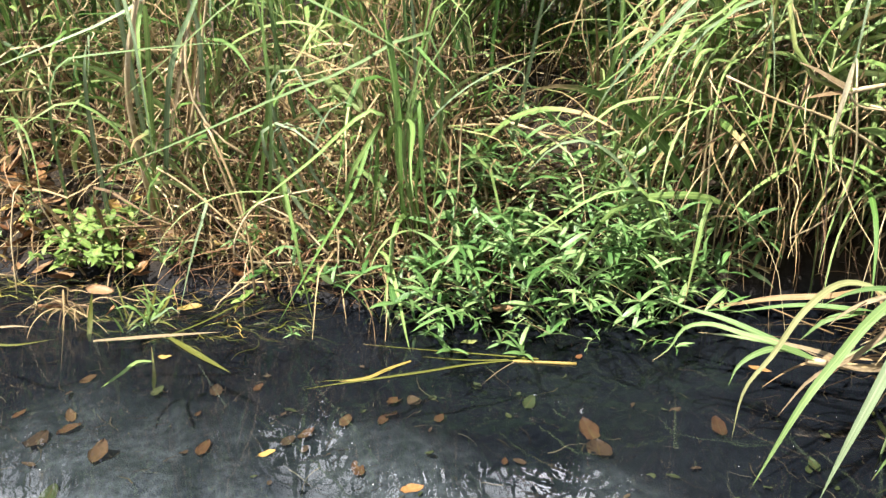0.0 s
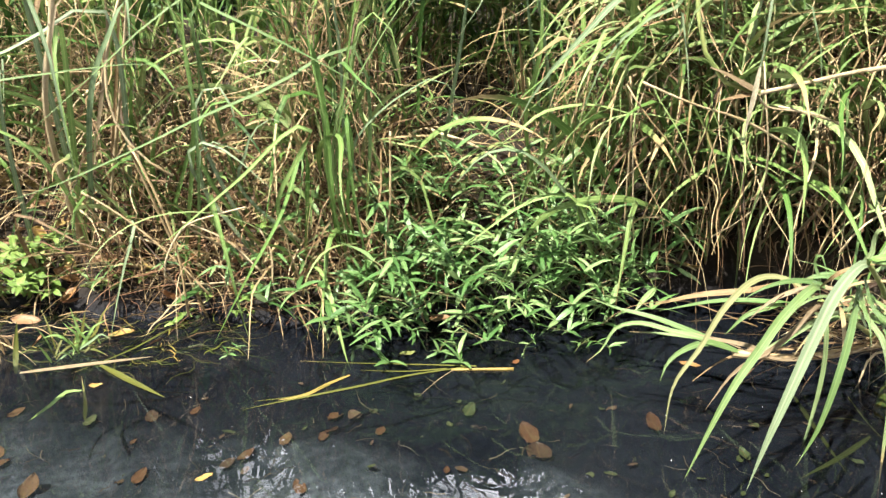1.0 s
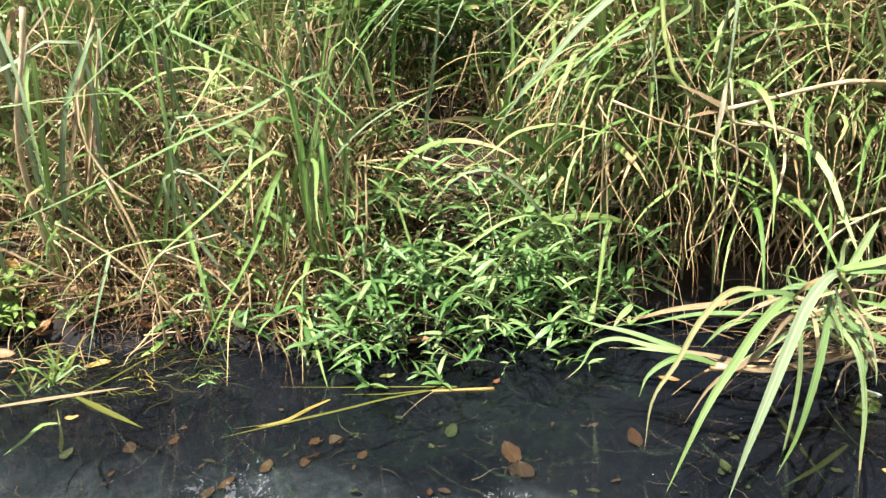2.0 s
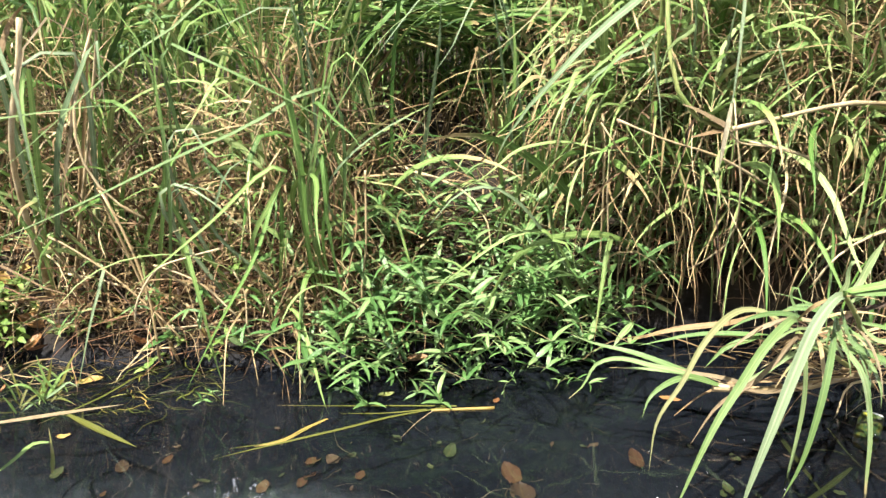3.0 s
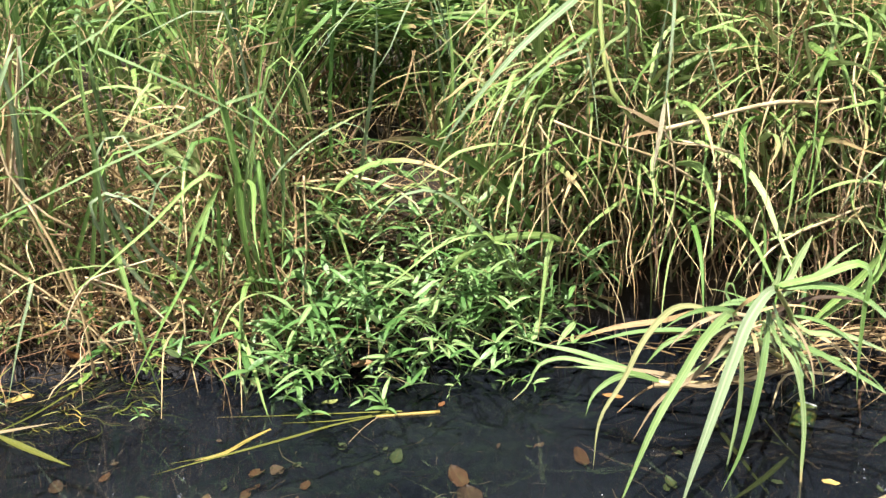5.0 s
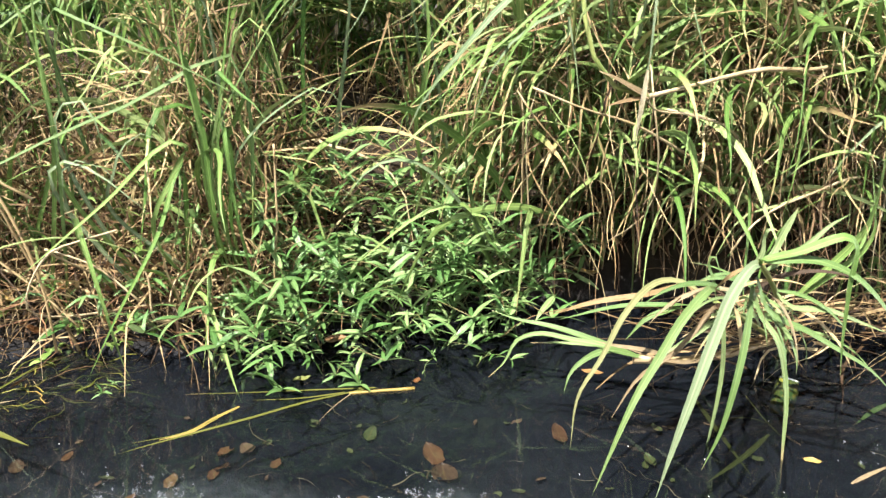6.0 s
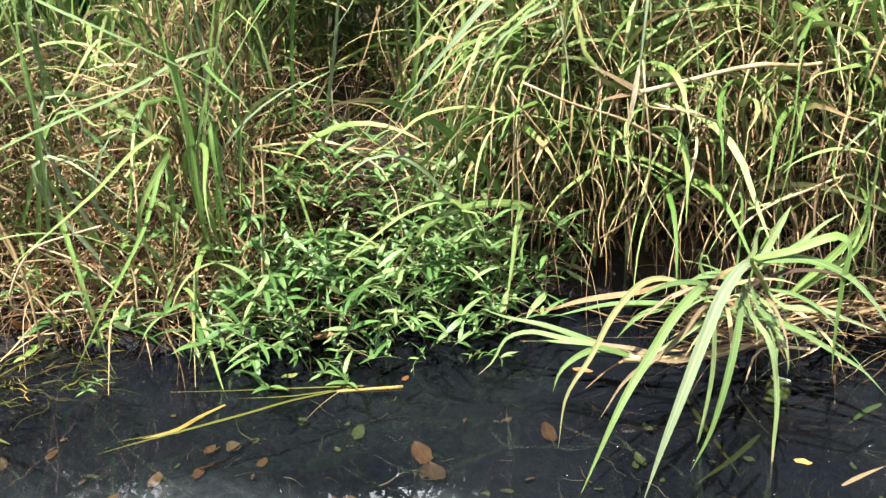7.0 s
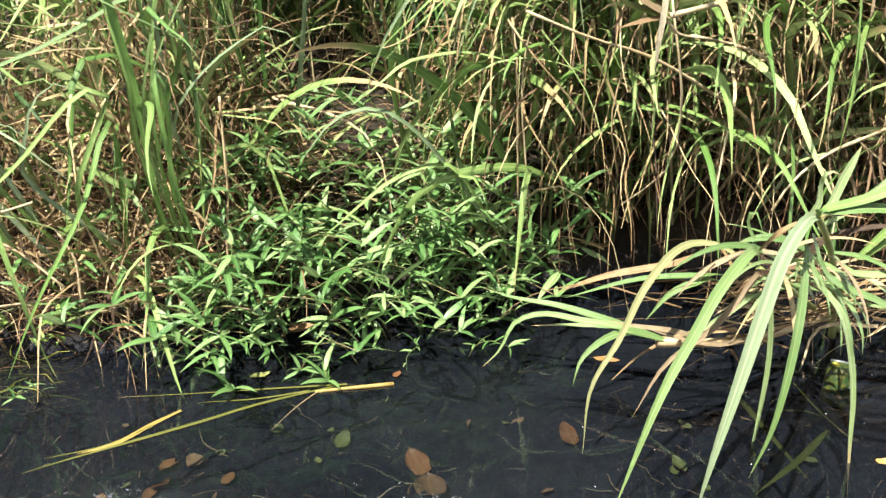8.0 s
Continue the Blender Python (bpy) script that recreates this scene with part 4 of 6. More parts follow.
lone_blade([(-1.150, 2.800, 0.065), (-1.017, 2.500, 0.830), (-0.969, 2.450, 0.901), (-0.981, 2.420, 0.753)], 0.0158, "pale green grass blade with its tip hanging", m_blade_pale, k=14)
lone_stalk([(-1.000, 2.850, 0.171), (-0.887, 2.500, 0.796), (-0.853, 2.480, 0.901), (-0.823, 2.470, 1.000), (-0.794, 2.460, 1.127)], 0.012, 0.008, "thick pale dry stalk with loose sheath standing upright")
lone_stalk([(-1.250, 2.740, -0.002), (-1.368, 2.600, 0.380), (-1.382, 2.550, 0.253), (-1.374, 2.500, 0.022)], 0.004, 0.002, "thin dry stalk hanging down the bank")
lone_blade([(1.250, 2.750, 0.147), (1.004, 2.150, 1.233), (0.875, 2.080, 1.133), (0.760, 2.050, 1.051), (0.654, 2.050, 0.941), (0.558, 2.070, 0.826), (0.502, 2.100, 0.707)], 0.0255, "long pale green grass blade arching down", m_blade_pale, k=22, profile=leaf_width(22, 0.5, 0.6))
lone_blade([(1.050, 2.700, 0.104), (0.819, 2.500, 0.304), (0.700, 2.360, 0.472), (0.603, 2.300, 0.584), (0.528, 2.270, 0.629), (0.445, 2.270, 0.617), (0.344, 2.280, 0.514)], 0.0204, "green grass blade arched towards the water", m_blade_pale, k=22)
lone_blade([(0.980, 2.660, 0.031), (0.808, 2.420, 0.328), (0.709, 2.360, 0.466), (0.590, 2.340, 0.453), (0.449, 2.340, 0.360), (0.351, 2.340, 0.283)], 0.0170, "green grass blade drooping over the weeds", m_blade_mid, k=18)
lone_blade([(0.980, 2.660, 0.031), (0.780, 2.420, 0.310), (0.745, 2.360, 0.441), (0.776, 2.340, 0.427), (0.821, 2.360, 0.289)], 0.0170, "green grass blade bent down", m_blade_mid, k=16)
lone_blade([(0.920, 2.660, 0.022), (0.757, 2.450, 0.447), (0.731, 2.440, 0.636), (0.715, 2.430, 0.756)], 0.0187, "upright dark green grass blade", m_blade_dark, k=12, face=(0.4, -0.8, 0.3))
lone_blade([(1.550, 2.750, 0.193), (1.659, 2.200, 1.157), (1.695, 2.150, 1.036), (1.633, 2.120, 0.954), (1.566, 2.100, 0.835), (1.544, 2.100, 0.727)], 0.032, "broad green grass blade hanging aslant", m_blade_dark, k=18)
lone_blade([(1.300, 2.750, 0.143), (1.147, 2.050, 1.169), (1.108, 1.970, 1.037), (1.091, 1.950, 0.900), (1.078, 1.950, 0.805), (1.071, 1.960, 0.704)], 0.0204, "pale grass blade hanging with a whitish tip", m_blade_pale, k=18, face=(0.3, -0.8, 0.4))
lone_blade([(1.200, 2.750, 0.148), (1.122, 2.300, 1.045), (1.117, 2.280, 0.950), (1.131, 2.280, 0.838)], 0.014, "short bright green blade", m_blade_mid, k=10)
lone_blade([(1.450, 2.750, 0.146), (1.471, 2.500, 0.605), (1.366, 2.460, 0.522), (1.304, 2.450, 0.437), (1.258, 2.450, 0.354), (1.240, 2.460, 0.276)], 0.0204, "dull green grass blade hanging in the straw", m_blade_dark, k=14)
lone_blade([(1.200, 2.800, 0.175), (1.091, 2.350, 1.093), (0.991, 2.300, 1.048), (0.901, 2.270, 1.003), (0.819, 2.260, 0.896), (0.762, 2.280, 0.767)], 0.0204, "green grass blade arching down", m_blade_mid, k=18)
lone_blade([(1.100, 2.800, 0.173), (1.060, 2.400, 1.079), (1.010, 2.350, 1.023), (0.878, 2.300, 0.971), (0.781, 2.300, 0.862), (0.718, 2.300, 0.682)], 0.0170, "green grass blade arching down", m_blade_pale, k=18)
lone_blade([(1.000, 2.800, 0.191), (0.843, 2.500, 1.149), (0.728, 2.450, 1.052), (0.637, 2.420, 0.955), (0.568, 2.420, 0.823)], 0.0153, "green grass blade leaning down", m_blade_mid, k=16)
lone_blade([(0.800, 2.850, 0.231), (0.555, 2.550, 1.221), (0.508, 2.500, 1.154), (0.467, 2.470, 1.077), (0.428, 2.450, 1.001), (0.376, 2.450, 0.935)], 0.015, "pale green blade hanging down", m_blade_pale, k=14)
lone_blade([(1.400, 2.800, 0.155), (1.329, 2.300, 1.042), (1.385, 2.250, 1.072), (1.466, 2.220, 1.101), (1.530, 2.200, 1.023)], 0.0187, "green grass blade arched over", m_blade_mid, k=16)
lone_blade([(1.500, 2.800, 0.212), (1.573, 2.300, 0.891), (1.436, 2.250, 0.914), (1.322, 2.220, 0.870), (1.264, 2.220, 0.759)], 0.0136, "yellowish green blade arched over", m_blade_mid, k=16)
lone_stalk([(1.150, 2.750, 0.145), (0.965, 2.100, 1.309), (0.939, 2.030, 1.130), (0.951, 2.000, 0.967), (0.995, 1.990, 0.861), (1.065, 1.990, 0.823), (1.113, 1.990, 0.813)], 0.005, 0.006, "green and white grass stem bent sharply at a joint", m_stem)
lone_stalk([(2.000, 2.500, 0.252), (1.791, 2.150, 0.856), (1.606, 2.060, 0.859), (1.438, 2.020, 0.868), (1.370, 2.010, 0.861), (1.243, 2.000, 0.837), (1.111, 1.990, 0.813)], 0.0075, 0.006, "thick pale dry cane lying across the grass")
lone_blade([(1.111, 1.985, 0.813), (1.067, 1.980, 0.836), (1.005, 1.980, 0.869), (0.977, 1.985, 0.880)], 0.024, "dry rust-edged leaf sheath beside a broken joint", m_pale_dry, k=10, profile=straw_width(10))
lone_blade([(1.111, 1.985, 0.813), (1.054, 1.980, 0.807), (0.997, 1.985, 0.794)], 0.012, "pale dry leaf tip beside a broken joint", m_straw, k=8)
lone_stalk([(1.600, 2.700, 0.171), (1.478, 2.250, 0.526), (1.320, 2.160, 0.624), (1.124, 2.120, 0.729), (0.984, 2.100, 0.774), (0.844, 2.100, 0.834)], 0.005, 0.003, "brown dry stalk lying aslant in the grass")
lone_stalk([(1.020, 2.700, 0.102), (0.902, 2.420, 0.814), (0.905, 2.400, 0.730), (0.911, 2.420, 0.584), (0.921, 2.460, 0.369), (0.933, 2.500, 0.178)], 0.004, 0.003, "dry stalk hanging upright")
lone_stalk([(1.060, 2.700, 0.102), (0.964, 2.420, 0.830), (0.922, 2.400, 0.694), (0.940, 2.450, 0.447), (0.972, 2.500, 0.196)], 0.003, 0.003, "dry stalk hanging upright")
lone_stalk([(1.500, 2.720, 0.158), (1.583, 2.300, 0.653), (1.474, 2.270, 0.667), (1.397, 2.260, 0.669)], 0.004, 0.003, "short pale broken stalk")
lone_stalk([(0.350, 2.580, 0.056), (0.149, 2.460, 0.175), (0.158, 2.440, 0.446), (0.165, 2.440, 0.661)], 0.004, 0.003, "thin pale dry stalk standing upright")
lone_blade([(0.300, 2.850, 0.253), (0.377, 2.500, 1.188), (0.324, 2.470, 1.141), (0.286, 2.450, 1.093), (0.211, 2.440, 1.001)], 0.0136, "pale green grass blade hanging aslant", m_blade_pale, k=12)
lone_blade([(0.750, 2.850, 0.247), (0.773, 2.400, 1.209), (0.701, 2.360, 1.132), (0.597, 2.330, 1.048), (0.527, 2.330, 0.991), (0.465, 2.330, 0.969)], 0.010, "narrow grass blade drying at its hooked tip", m_blade_brown, k=14)
lone_blade([(1.100, 2.800, 0.173), (0.974, 2.300, 1.063), (0.853, 2.220, 0.991), (0.737, 2.200, 0.903), (0.657, 2.200, 0.839), (0.551, 2.220, 0.739)], 0.0136, "green grass blade arching down", m_blade_mid, k=16)
lone_blade([(0.720, 2.800, 0.219), (0.597, 2.500, 0.744), (0.624, 2.460, 0.852), (0.630, 2.450, 1.011), (0.616, 2.440, 1.150), (0.606, 2.440, 1.245)], 0.0204, "upright broad green grass blade", m_blade_mid, k=14)
lone_blade([(0.200, 2.750, 0.191), (0.042, 2.500, 0.601), (0.118, 2.440, 0.706), (0.237, 2.420, 0.793), (0.311, 2.420, 0.823), (0.348, 2.420, 0.797), (0.405, 2.430, 0.698)], 0.009, "thin pale grass blade arched over", m_blade_pale, k=18)
lone_blade([(0.750, 2.850, 0.247), (0.565, 2.500, 1.250), (0.574, 2.450, 1.151), (0.608, 2.430, 1.081), (0.620, 2.420, 0.990)], 0.014, "pale green grass blade hanging", m_blade_pale, k=12)
lone_blade([(0.700, 2.850, 0.255), (0.518, 2.520, 1.005), (0.521, 2.500, 0.948), (0.535, 2.490, 0.852), (0.564, 2.480, 0.800)], 0.008, "dry blade hanging in the hollow", m_straw, k=10)
lone_blade([(0.680, 2.900, 0.286), (0.543, 2.600, 1.037), (0.513, 2.560, 0.952), (0.466, 2.550, 0.849), (0.445, 2.550, 0.792)], 0.0136, "dull brown dry blade hanging in the hollow", m_straw, k=10)
lone_blade([(1.200, 2.750, 0.148), (0.975, 2.200, 0.988), (0.982, 2.150, 0.848), (0.993, 2.140, 0.737)], 0.014, "pale green grass blade with its tip down", m_blade_pale, k=10)
lone_stalk([(1.500, 2.700, 0.142), (1.168, 2.100, 0.868), (1.160, 2.060, 0.798), (1.206, 2.100, 0.620), (1.224, 2.200, 0.444), (1.154, 2.300, 0.338)], 0.004, 0.002, "tan dry stalk hanging in a long curve")
lone_stalk([(1.300, 2.700, 0.098), (1.135, 2.200, 0.782), (1.106, 2.180, 0.719), (1.081, 2.200, 0.590), (1.121, 2.250, 0.427)], 0.003, 0.002, "thin tan dry stalk hanging")
lone_blade([(1.300, 2.700, 0.098), (1.026, 2.220, 0.798), (1.012, 2.200, 0.727), (1.010, 2.200, 0.623), (1.011, 2.250, 0.496), (0.962, 2.320, 0.349)], 0.010, "half dry grass blade hanging", m_blade_brown, k=14)
lone_blade([(1.300, 2.700, 0.098), (1.078, 2.150, 0.836), (1.046, 2.120, 0.772), (1.033, 2.130, 0.672), (1.013, 2.160, 0.578)], 0.015, "brown dry blade hanging", m_straw, k=12, profile=straw_width(12))
lone_stalk([(1.250, 2.700, 0.113), (0.838, 2.200, 0.806), (0.861, 2.180, 0.764), (0.996, 2.200, 0.608), (1.058, 2.240, 0.519)], 0.003, 0.002, "thin tan dry stalk lying aslant")
lone_stalk([(2.100, 2.500, 0.308), (1.765, 2.050, 0.556), (1.614, 2.000, 0.532), (1.490, 1.980, 0.499), (1.416, 1.980, 0.443), (1.376, 1.980, 0.384)], 0.005, 0.003, "thick tan dry stalk bent over")
lone_stalk([(1.600, 2.700, 0.171), (1.479, 2.150, 0.632), (1.400, 2.080, 0.704), (1.325, 2.060, 0.738), (1.199, 2.060, 0.769)], 0.004, 0.003, "tan dry stalk bent over")
lone_blade([(1.500, 2.700, 0.142), (1.427, 2.150, 0.795), (1.413, 2.100, 0.723), (1.423, 2.100, 0.578), (1.441, 2.140, 0.381)], 0.0136, "blue-green grass blade hanging", m_blade_dark, k=14)
lone_blade([(1.450, 2.750, 0.146), (1.286, 2.150, 1.043), (1.300, 2.100, 0.955), (1.321, 2.080, 0.806), (1.329, 2.100, 0.678)], 0.013, "yellow-green grass blade hanging", m_blade_pale, k=14)
lone_blade([(-0.050, 2.650, 0.139), (-0.319, 2.450, 0.528), (-0.286, 2.420, 0.590), (-0.251, 2.390, 0.667), (-0.190, 2.370, 0.717), (-0.135, 2.350, 0.702)], 0.014, "pale green grass blade arched over", m_blade_pale, k=16)
lone_blade([(-0.300, 2.650, 0.144), (-0.415, 2.450, 0.771), (-0.370, 2.420, 0.808), (-0.324, 2.400, 0.801), (-0.299, 2.390, 0.732), (-0.293, 2.400, 0.624)], 0.0136, "pale green grass blade arched over", m_blade_pale, k=16)
lone_blade([(-0.250, 2.650, 0.140), (-0.437, 2.450, 0.620), (-0.423, 2.430, 0.696), (-0.424, 2.400, 0.888), (-0.419, 2.400, 1.049), (-0.416, 2.400, 1.131)], 0.014, "upright green grass blade", m_blade_mid, k=14)
lone_blade([(-0.350, 2.750, 0.235), (-0.384, 2.450, 1.049), (-0.322, 2.400, 1.024), (-0.144, 2.370, 0.940), (0.043, 2.360, 0.836), (0.173, 2.370, 0.760)], 0.013, "grey-green grass blade leaning across", m_blade_dark, k=18)
lone_blade([(-0.250, 2.600, 0.101), (-0.455, 2.450, 0.616), (-0.404, 2.420, 0.642), (-0.315, 2.380, 0.610), (-0.251, 2.360, 0.557), (-0.184, 2.360, 0.490)], 0.014, "pale green grass blade lying over the straw", m_blade_pale, k=14)
lone_blade([(0.020, 2.600, 0.066), (-0.039, 2.420, 0.586), (-0.029, 2.380, 0.705), (-0.053, 2.370, 0.873), (-0.066, 2.370, 1.045), (-0.068, 2.370, 1.128)], 0.0101, "upright green grass blade", m_blade_mid, k=14)
lone_blade([(0.060, 2.600, 0.065), (-0.016, 2.420, 0.585), (0.002, 2.380, 0.688), (0.056, 2.370, 0.870), (0.108, 2.360, 1.015), (0.144, 2.360, 1.098)], 0.0092, "green grass blade reaching up aslant", m_blade_dark, k=14)
lone_stalk([(-0.200, 2.620, 0.126), (-0.572, 2.420, 0.216), (-0.478, 2.400, 0.387), (-0.396, 2.390, 0.417), (-0.285, 2.380, 0.446)], 0.004, 0.003, "pale dry stalk lying over the litter")
lone_stalk([(-0.100, 2.600, 0.118), (-0.224, 2.420, 0.151), (-0.230, 2.420, 0.294), (-0.259, 2.420, 0.365)], 0.004, 0.003, "tan dry stalk leaning in the litter")
lone_stalk([(-0.300, 2.650, 0.144), (-0.496, 2.420, 0.391), (-0.363, 2.400, 0.336), (-0.251, 2.380, 0.227)], 0.004, 0.003, "tan dry stalk lying over the litter")
lone_stalk([(-0.700, 2.700, 0.087), (-0.828, 2.500, 0.474), (-0.676, 2.460, 0.387), (-0.499, 2.420, 0.225), (-0.434, 2.400, 0.154)], 0.004, 0.003, "tan dry stalk lying over the litter")
lone_stalk([(-0.500, 2.600, -0.023), (-0.643, 2.460, 0.634), (-0.571, 2.430, 0.481), (-0.524, 2.420, 0.301), (-0.513, 2.420, 0.074)], 0.005, 0.004, "tan dry stalk leaning down the bank")
lone_blade([(-1.100, 2.750, 0.012), (-1.065, 2.550, 0.398), (-0.933, 2.500, 0.355), (-0.854, 2.480, 0.314), (-0.777, 2.470, 0.289)], 0.0170, "rusty brown dry blade lying in the litter", m_straw, k=10, profile=straw_width(10))
lone_blade([(-1.200, 2.780, 0.041), (-1.279, 2.550, 0.395), (-1.152, 2.520, 0.365), (-1.016, 2.500, 0.450)], 0.0153, "rusty brown dry blade lying in the litter", m_straw, k=10, profile=straw_width(10))
lone_blade([(1.087, 1.948, 0.883), (1.076, 1.944, 0.805), (1.070, 1.946, 0.757), (1.067, 1.952, 0.701)], 0.017, "whitish dry tip of a hanging grass blade", m_cream, k=10, face=(0.3, -0.8, 0.4))
lone_blade([(2.100, 2.450, 0.278), (1.778, 1.950, 1.024), (1.703, 1.900, 0.942), (1.657, 1.880, 0.845), (1.632, 1.880, 0.718)], 0.018, "olive-yellow grass blade hanging aslant", m_blade_brown, k=14)
lone_blade([(2.100, 2.450, 0.278), (1.830, 1.920, 0.796), (1.722, 1.880, 0.756), (1.628, 1.860, 0.701), (1.553, 1.870, 0.595)], 0.020, "broad grey-green grass blade hanging aslant", m_blade_pale, k=14)
lone_blade([(1.900, 2.500, 0.205), (1.669, 2.050, 0.865), (1.639, 2.030, 0.827), (1.626, 2.030, 0.753), (1.640, 2.050, 0.658)], 0.016, "crumpled tan dry blade hanging under the cane", m_straw, k=12)
lone_blade([(1.850, 2.500, 0.189), (1.647, 2.060, 0.862), (1.607, 2.040, 0.812), (1.611, 2.040, 0.730), (1.616, 2.060, 0.639)], 0.018, "crumpled tan dry blade hanging under the cane", m_pale_dry, k=12)
lone_blade([(1.800, 2.500, 0.173), (1.631, 2.060, 0.856), (1.575, 2.040, 0.828), (1.566, 2.040, 0.754), (1.604, 2.060, 0.674)], 0.015, "crumpled tan dry blade hanging under the cane", m_straw, k=12)
lone_blade([(1.950, 2.500, 0.235), (1.682, 2.040, 0.865), (1.661, 2.020, 0.798), (1.654, 2.020, 0.739), (1.630, 2.030, 0.699)], 0.014, "crumpled tan dry blade hanging under the cane", m_pale_dry, k=12)
lone_stalk([(1.950, 2.500, 0.235), (1.606, 2.050, 0.751), (1.624, 2.020, 0.704), (1.694, 2.000, 0.659), (1.766, 1.980, 0.615)], 0.004, 0.003, "thick tan dry stalk lying aslant")
lone_blade([(1.700, 2.600, 0.160), (1.643, 2.050, 0.674), (1.640, 2.020, 0.709), (1.664, 2.000, 0.741), (1.700, 1.990, 0.751)], 0.013, "pale green grass blade curving upward", m_blade_pale, k=12)
lone_blade([(1.850, 2.600, 0.252), (1.758, 2.100, 0.786), (1.725, 2.080, 0.882), (1.704, 2.080, 0.967), (1.678, 2.080, 1.066)], 0.016, "bright green upright grass blade", m_blade_mid, k=12)
lone_blade([(1.900, 2.600, 0.262), (1.773, 2.100, 0.801), (1.750, 2.080, 0.893), (1.745, 2.080, 0.981), (1.741, 2.080, 1.080)], 0.014, "bright green upright grass blade", m_blade_mid, k=12)
lone_blade([(1.800, 2.600, 0.231), (1.730, 2.120, 0.815), (1.707, 2.100, 0.893), (1.683, 2.100, 0.967), (1.648, 2.100, 1.053)], 0.012, "bright green upright grass blade", m_blade_mid, k=12)
lone_blade([(1.400, 2.650, 0.009), (1.200, 2.120, 0.794), (1.220, 2.080, 0.825), (1.269, 2.050, 0.885), (1.340, 2.040, 0.943), (1.457, 2.040, 0.977)], 0.014, "green grass blade leaning up aslant", m_blade_mid, k=14)
lone_stalk([(1.111, 1.990, 0.805), (1.133, 2.000, 0.782), (1.234, 2.020, 0.760), (1.323, 2.050, 0.735), (1.386, 2.080, 0.718)], 0.003, 0.002, "thin tan dry stalk beside the broken joint")
lone_blade([(-1.000, 2.850, 0.171), (-0.698, 2.460, 1.130), (-0.731, 2.420, 1.114), (-0.765, 2.400, 1.055), (-0.803, 2.400, 0.941), (-0.812, 2.410, 0.822)], 0.016, "pale dry blade hanging in a long curve", m_pale_dry, k=14, profile=straw_width(14))
lone_blade([(-0.900, 2.850, 0.225), (-0.646, 2.500, 1.169), (-0.674, 2.460, 1.107), (-0.718, 2.440, 1.013), (-0.773, 2.440, 0.950)], 0.014, "tan dry blade hanging aslant", m_straw, k=12, profile=straw_width(12))
lone_blade([(-0.550, 2.700, 0.081), (-0.447, 2.460, 0.467), (-0.423, 2.420, 0.642), (-0.418, 2.410, 0.736), (-0.427, 2.410, 0.923), (-0.407, 2.410, 1.132), (-0.375, 2.410, 1.251)], 0.010, "grey-green upright grass stem blade", m_blade_dark, k=16)
lone_blade([(-0.600, 2.700, 0.085), (-0.431, 2.450, 0.847), (-0.439, 2.420, 0.977), (-0.466, 2.410, 1.071), (-0.526, 2.410, 1.164), (-0.562, 2.410, 1.223)], 0.013, "green grass blade leaning up", m_blade_mid, k=14)
lone_blade([(-0.500, 2.750, 0.163), (-0.351, 2.460, 1.039), (-0.318, 2.430, 1.026), (-0.185, 2.420, 0.949), (-0.079, 2.420, 0.892)], 0.007, "thin dark green grass blade", m_blade_dark, k=12)
lone_blade([(0.000, 2.800, 0.251), (-0.073, 2.500, 1.161), (-0.131, 2.460, 1.139), (-0.264, 2.440, 1.077), (-0.330, 2.440, 1.046)], 0.012, "pale green grass blade hanging aslant", m_blade_pale, k=12)
lone_blade([(-0.400, 2.650, 0.108), (-0.414, 2.430, 0.622), (-0.388, 2.410, 0.644), (-0.300, 2.400, 0.619), (-0.260, 2.400, 0.571)], 0.010, "pale green grass blade arched over", m_blade_pale, k=12)
tuft = tagged(new("grass_tuft"), "bright pale green grass tuft with broad blades hanging over the water", "grass")
tuft.location = (1.62, 2.05, 0.12)
def tuft_blade(ctrl, width, label="", material=None, **more): return part("blade", blade_mesh("blade", np.asarray(ctrl) - (1.62, 2.05, 0.12), width, **more), material or m_tuft, tuft, label)
part("stem", tube_mesh("stem", np.array([(1.62, 2.05, 0.02), (1.52, 1.93, 0.18), (1.40, 1.80, 0.34), (1.27, 1.68, 0.465)]) - (1.62, 2.05, 0.12), 0.008, 0.006, 12, 7, 4.0), m_stem, tuft)
part("stem", tube_mesh("stem", np.array([(1.66, 2.08, 0.02), (1.50, 1.98, 0.14), (1.36, 1.86, 0.24), (1.24, 1.80, 0.32)]) - (1.62, 2.05, 0.12), 0.008, 0.006, 12, 7, 4.0), m_stem, tuft)
tuft_blade([(1.270, 1.680, 0.460), (1.246, 1.665, 0.463), (1.171, 1.620, 0.414), (1.114, 1.580, 0.333), (1.048, 1.530, 0.228), (0.985, 1.490, 0.106), (0.948, 1.470, 0.012)], 0.030, "broad pale blade in full light", m_blade_pale, k=24, profile=leaf_width(24, 0.3, 0.6))
tuft_blade([(1.240, 1.800, 0.320), (1.205, 1.760, 0.377), (1.100, 1.700, 0.328), (1.034, 1.660, 0.266), (0.957, 1.610, 0.195), (0.831, 1.540, -0.010)], 0.023, k=22)
tuft_blade([(1.240, 1.820, 0.320), (1.175, 1.860, 0.360), (1.129, 1.860, 0.367), (1.084, 1.840, 0.365), (0.995, 1.790, 0.315), (0.922, 1.750, 0.219), (0.858, 1.720, 0.145), (0.828, 1.680, 0.028)], 0.0163, "blade drying to brown at its tip", m_blade_brown, k=24)
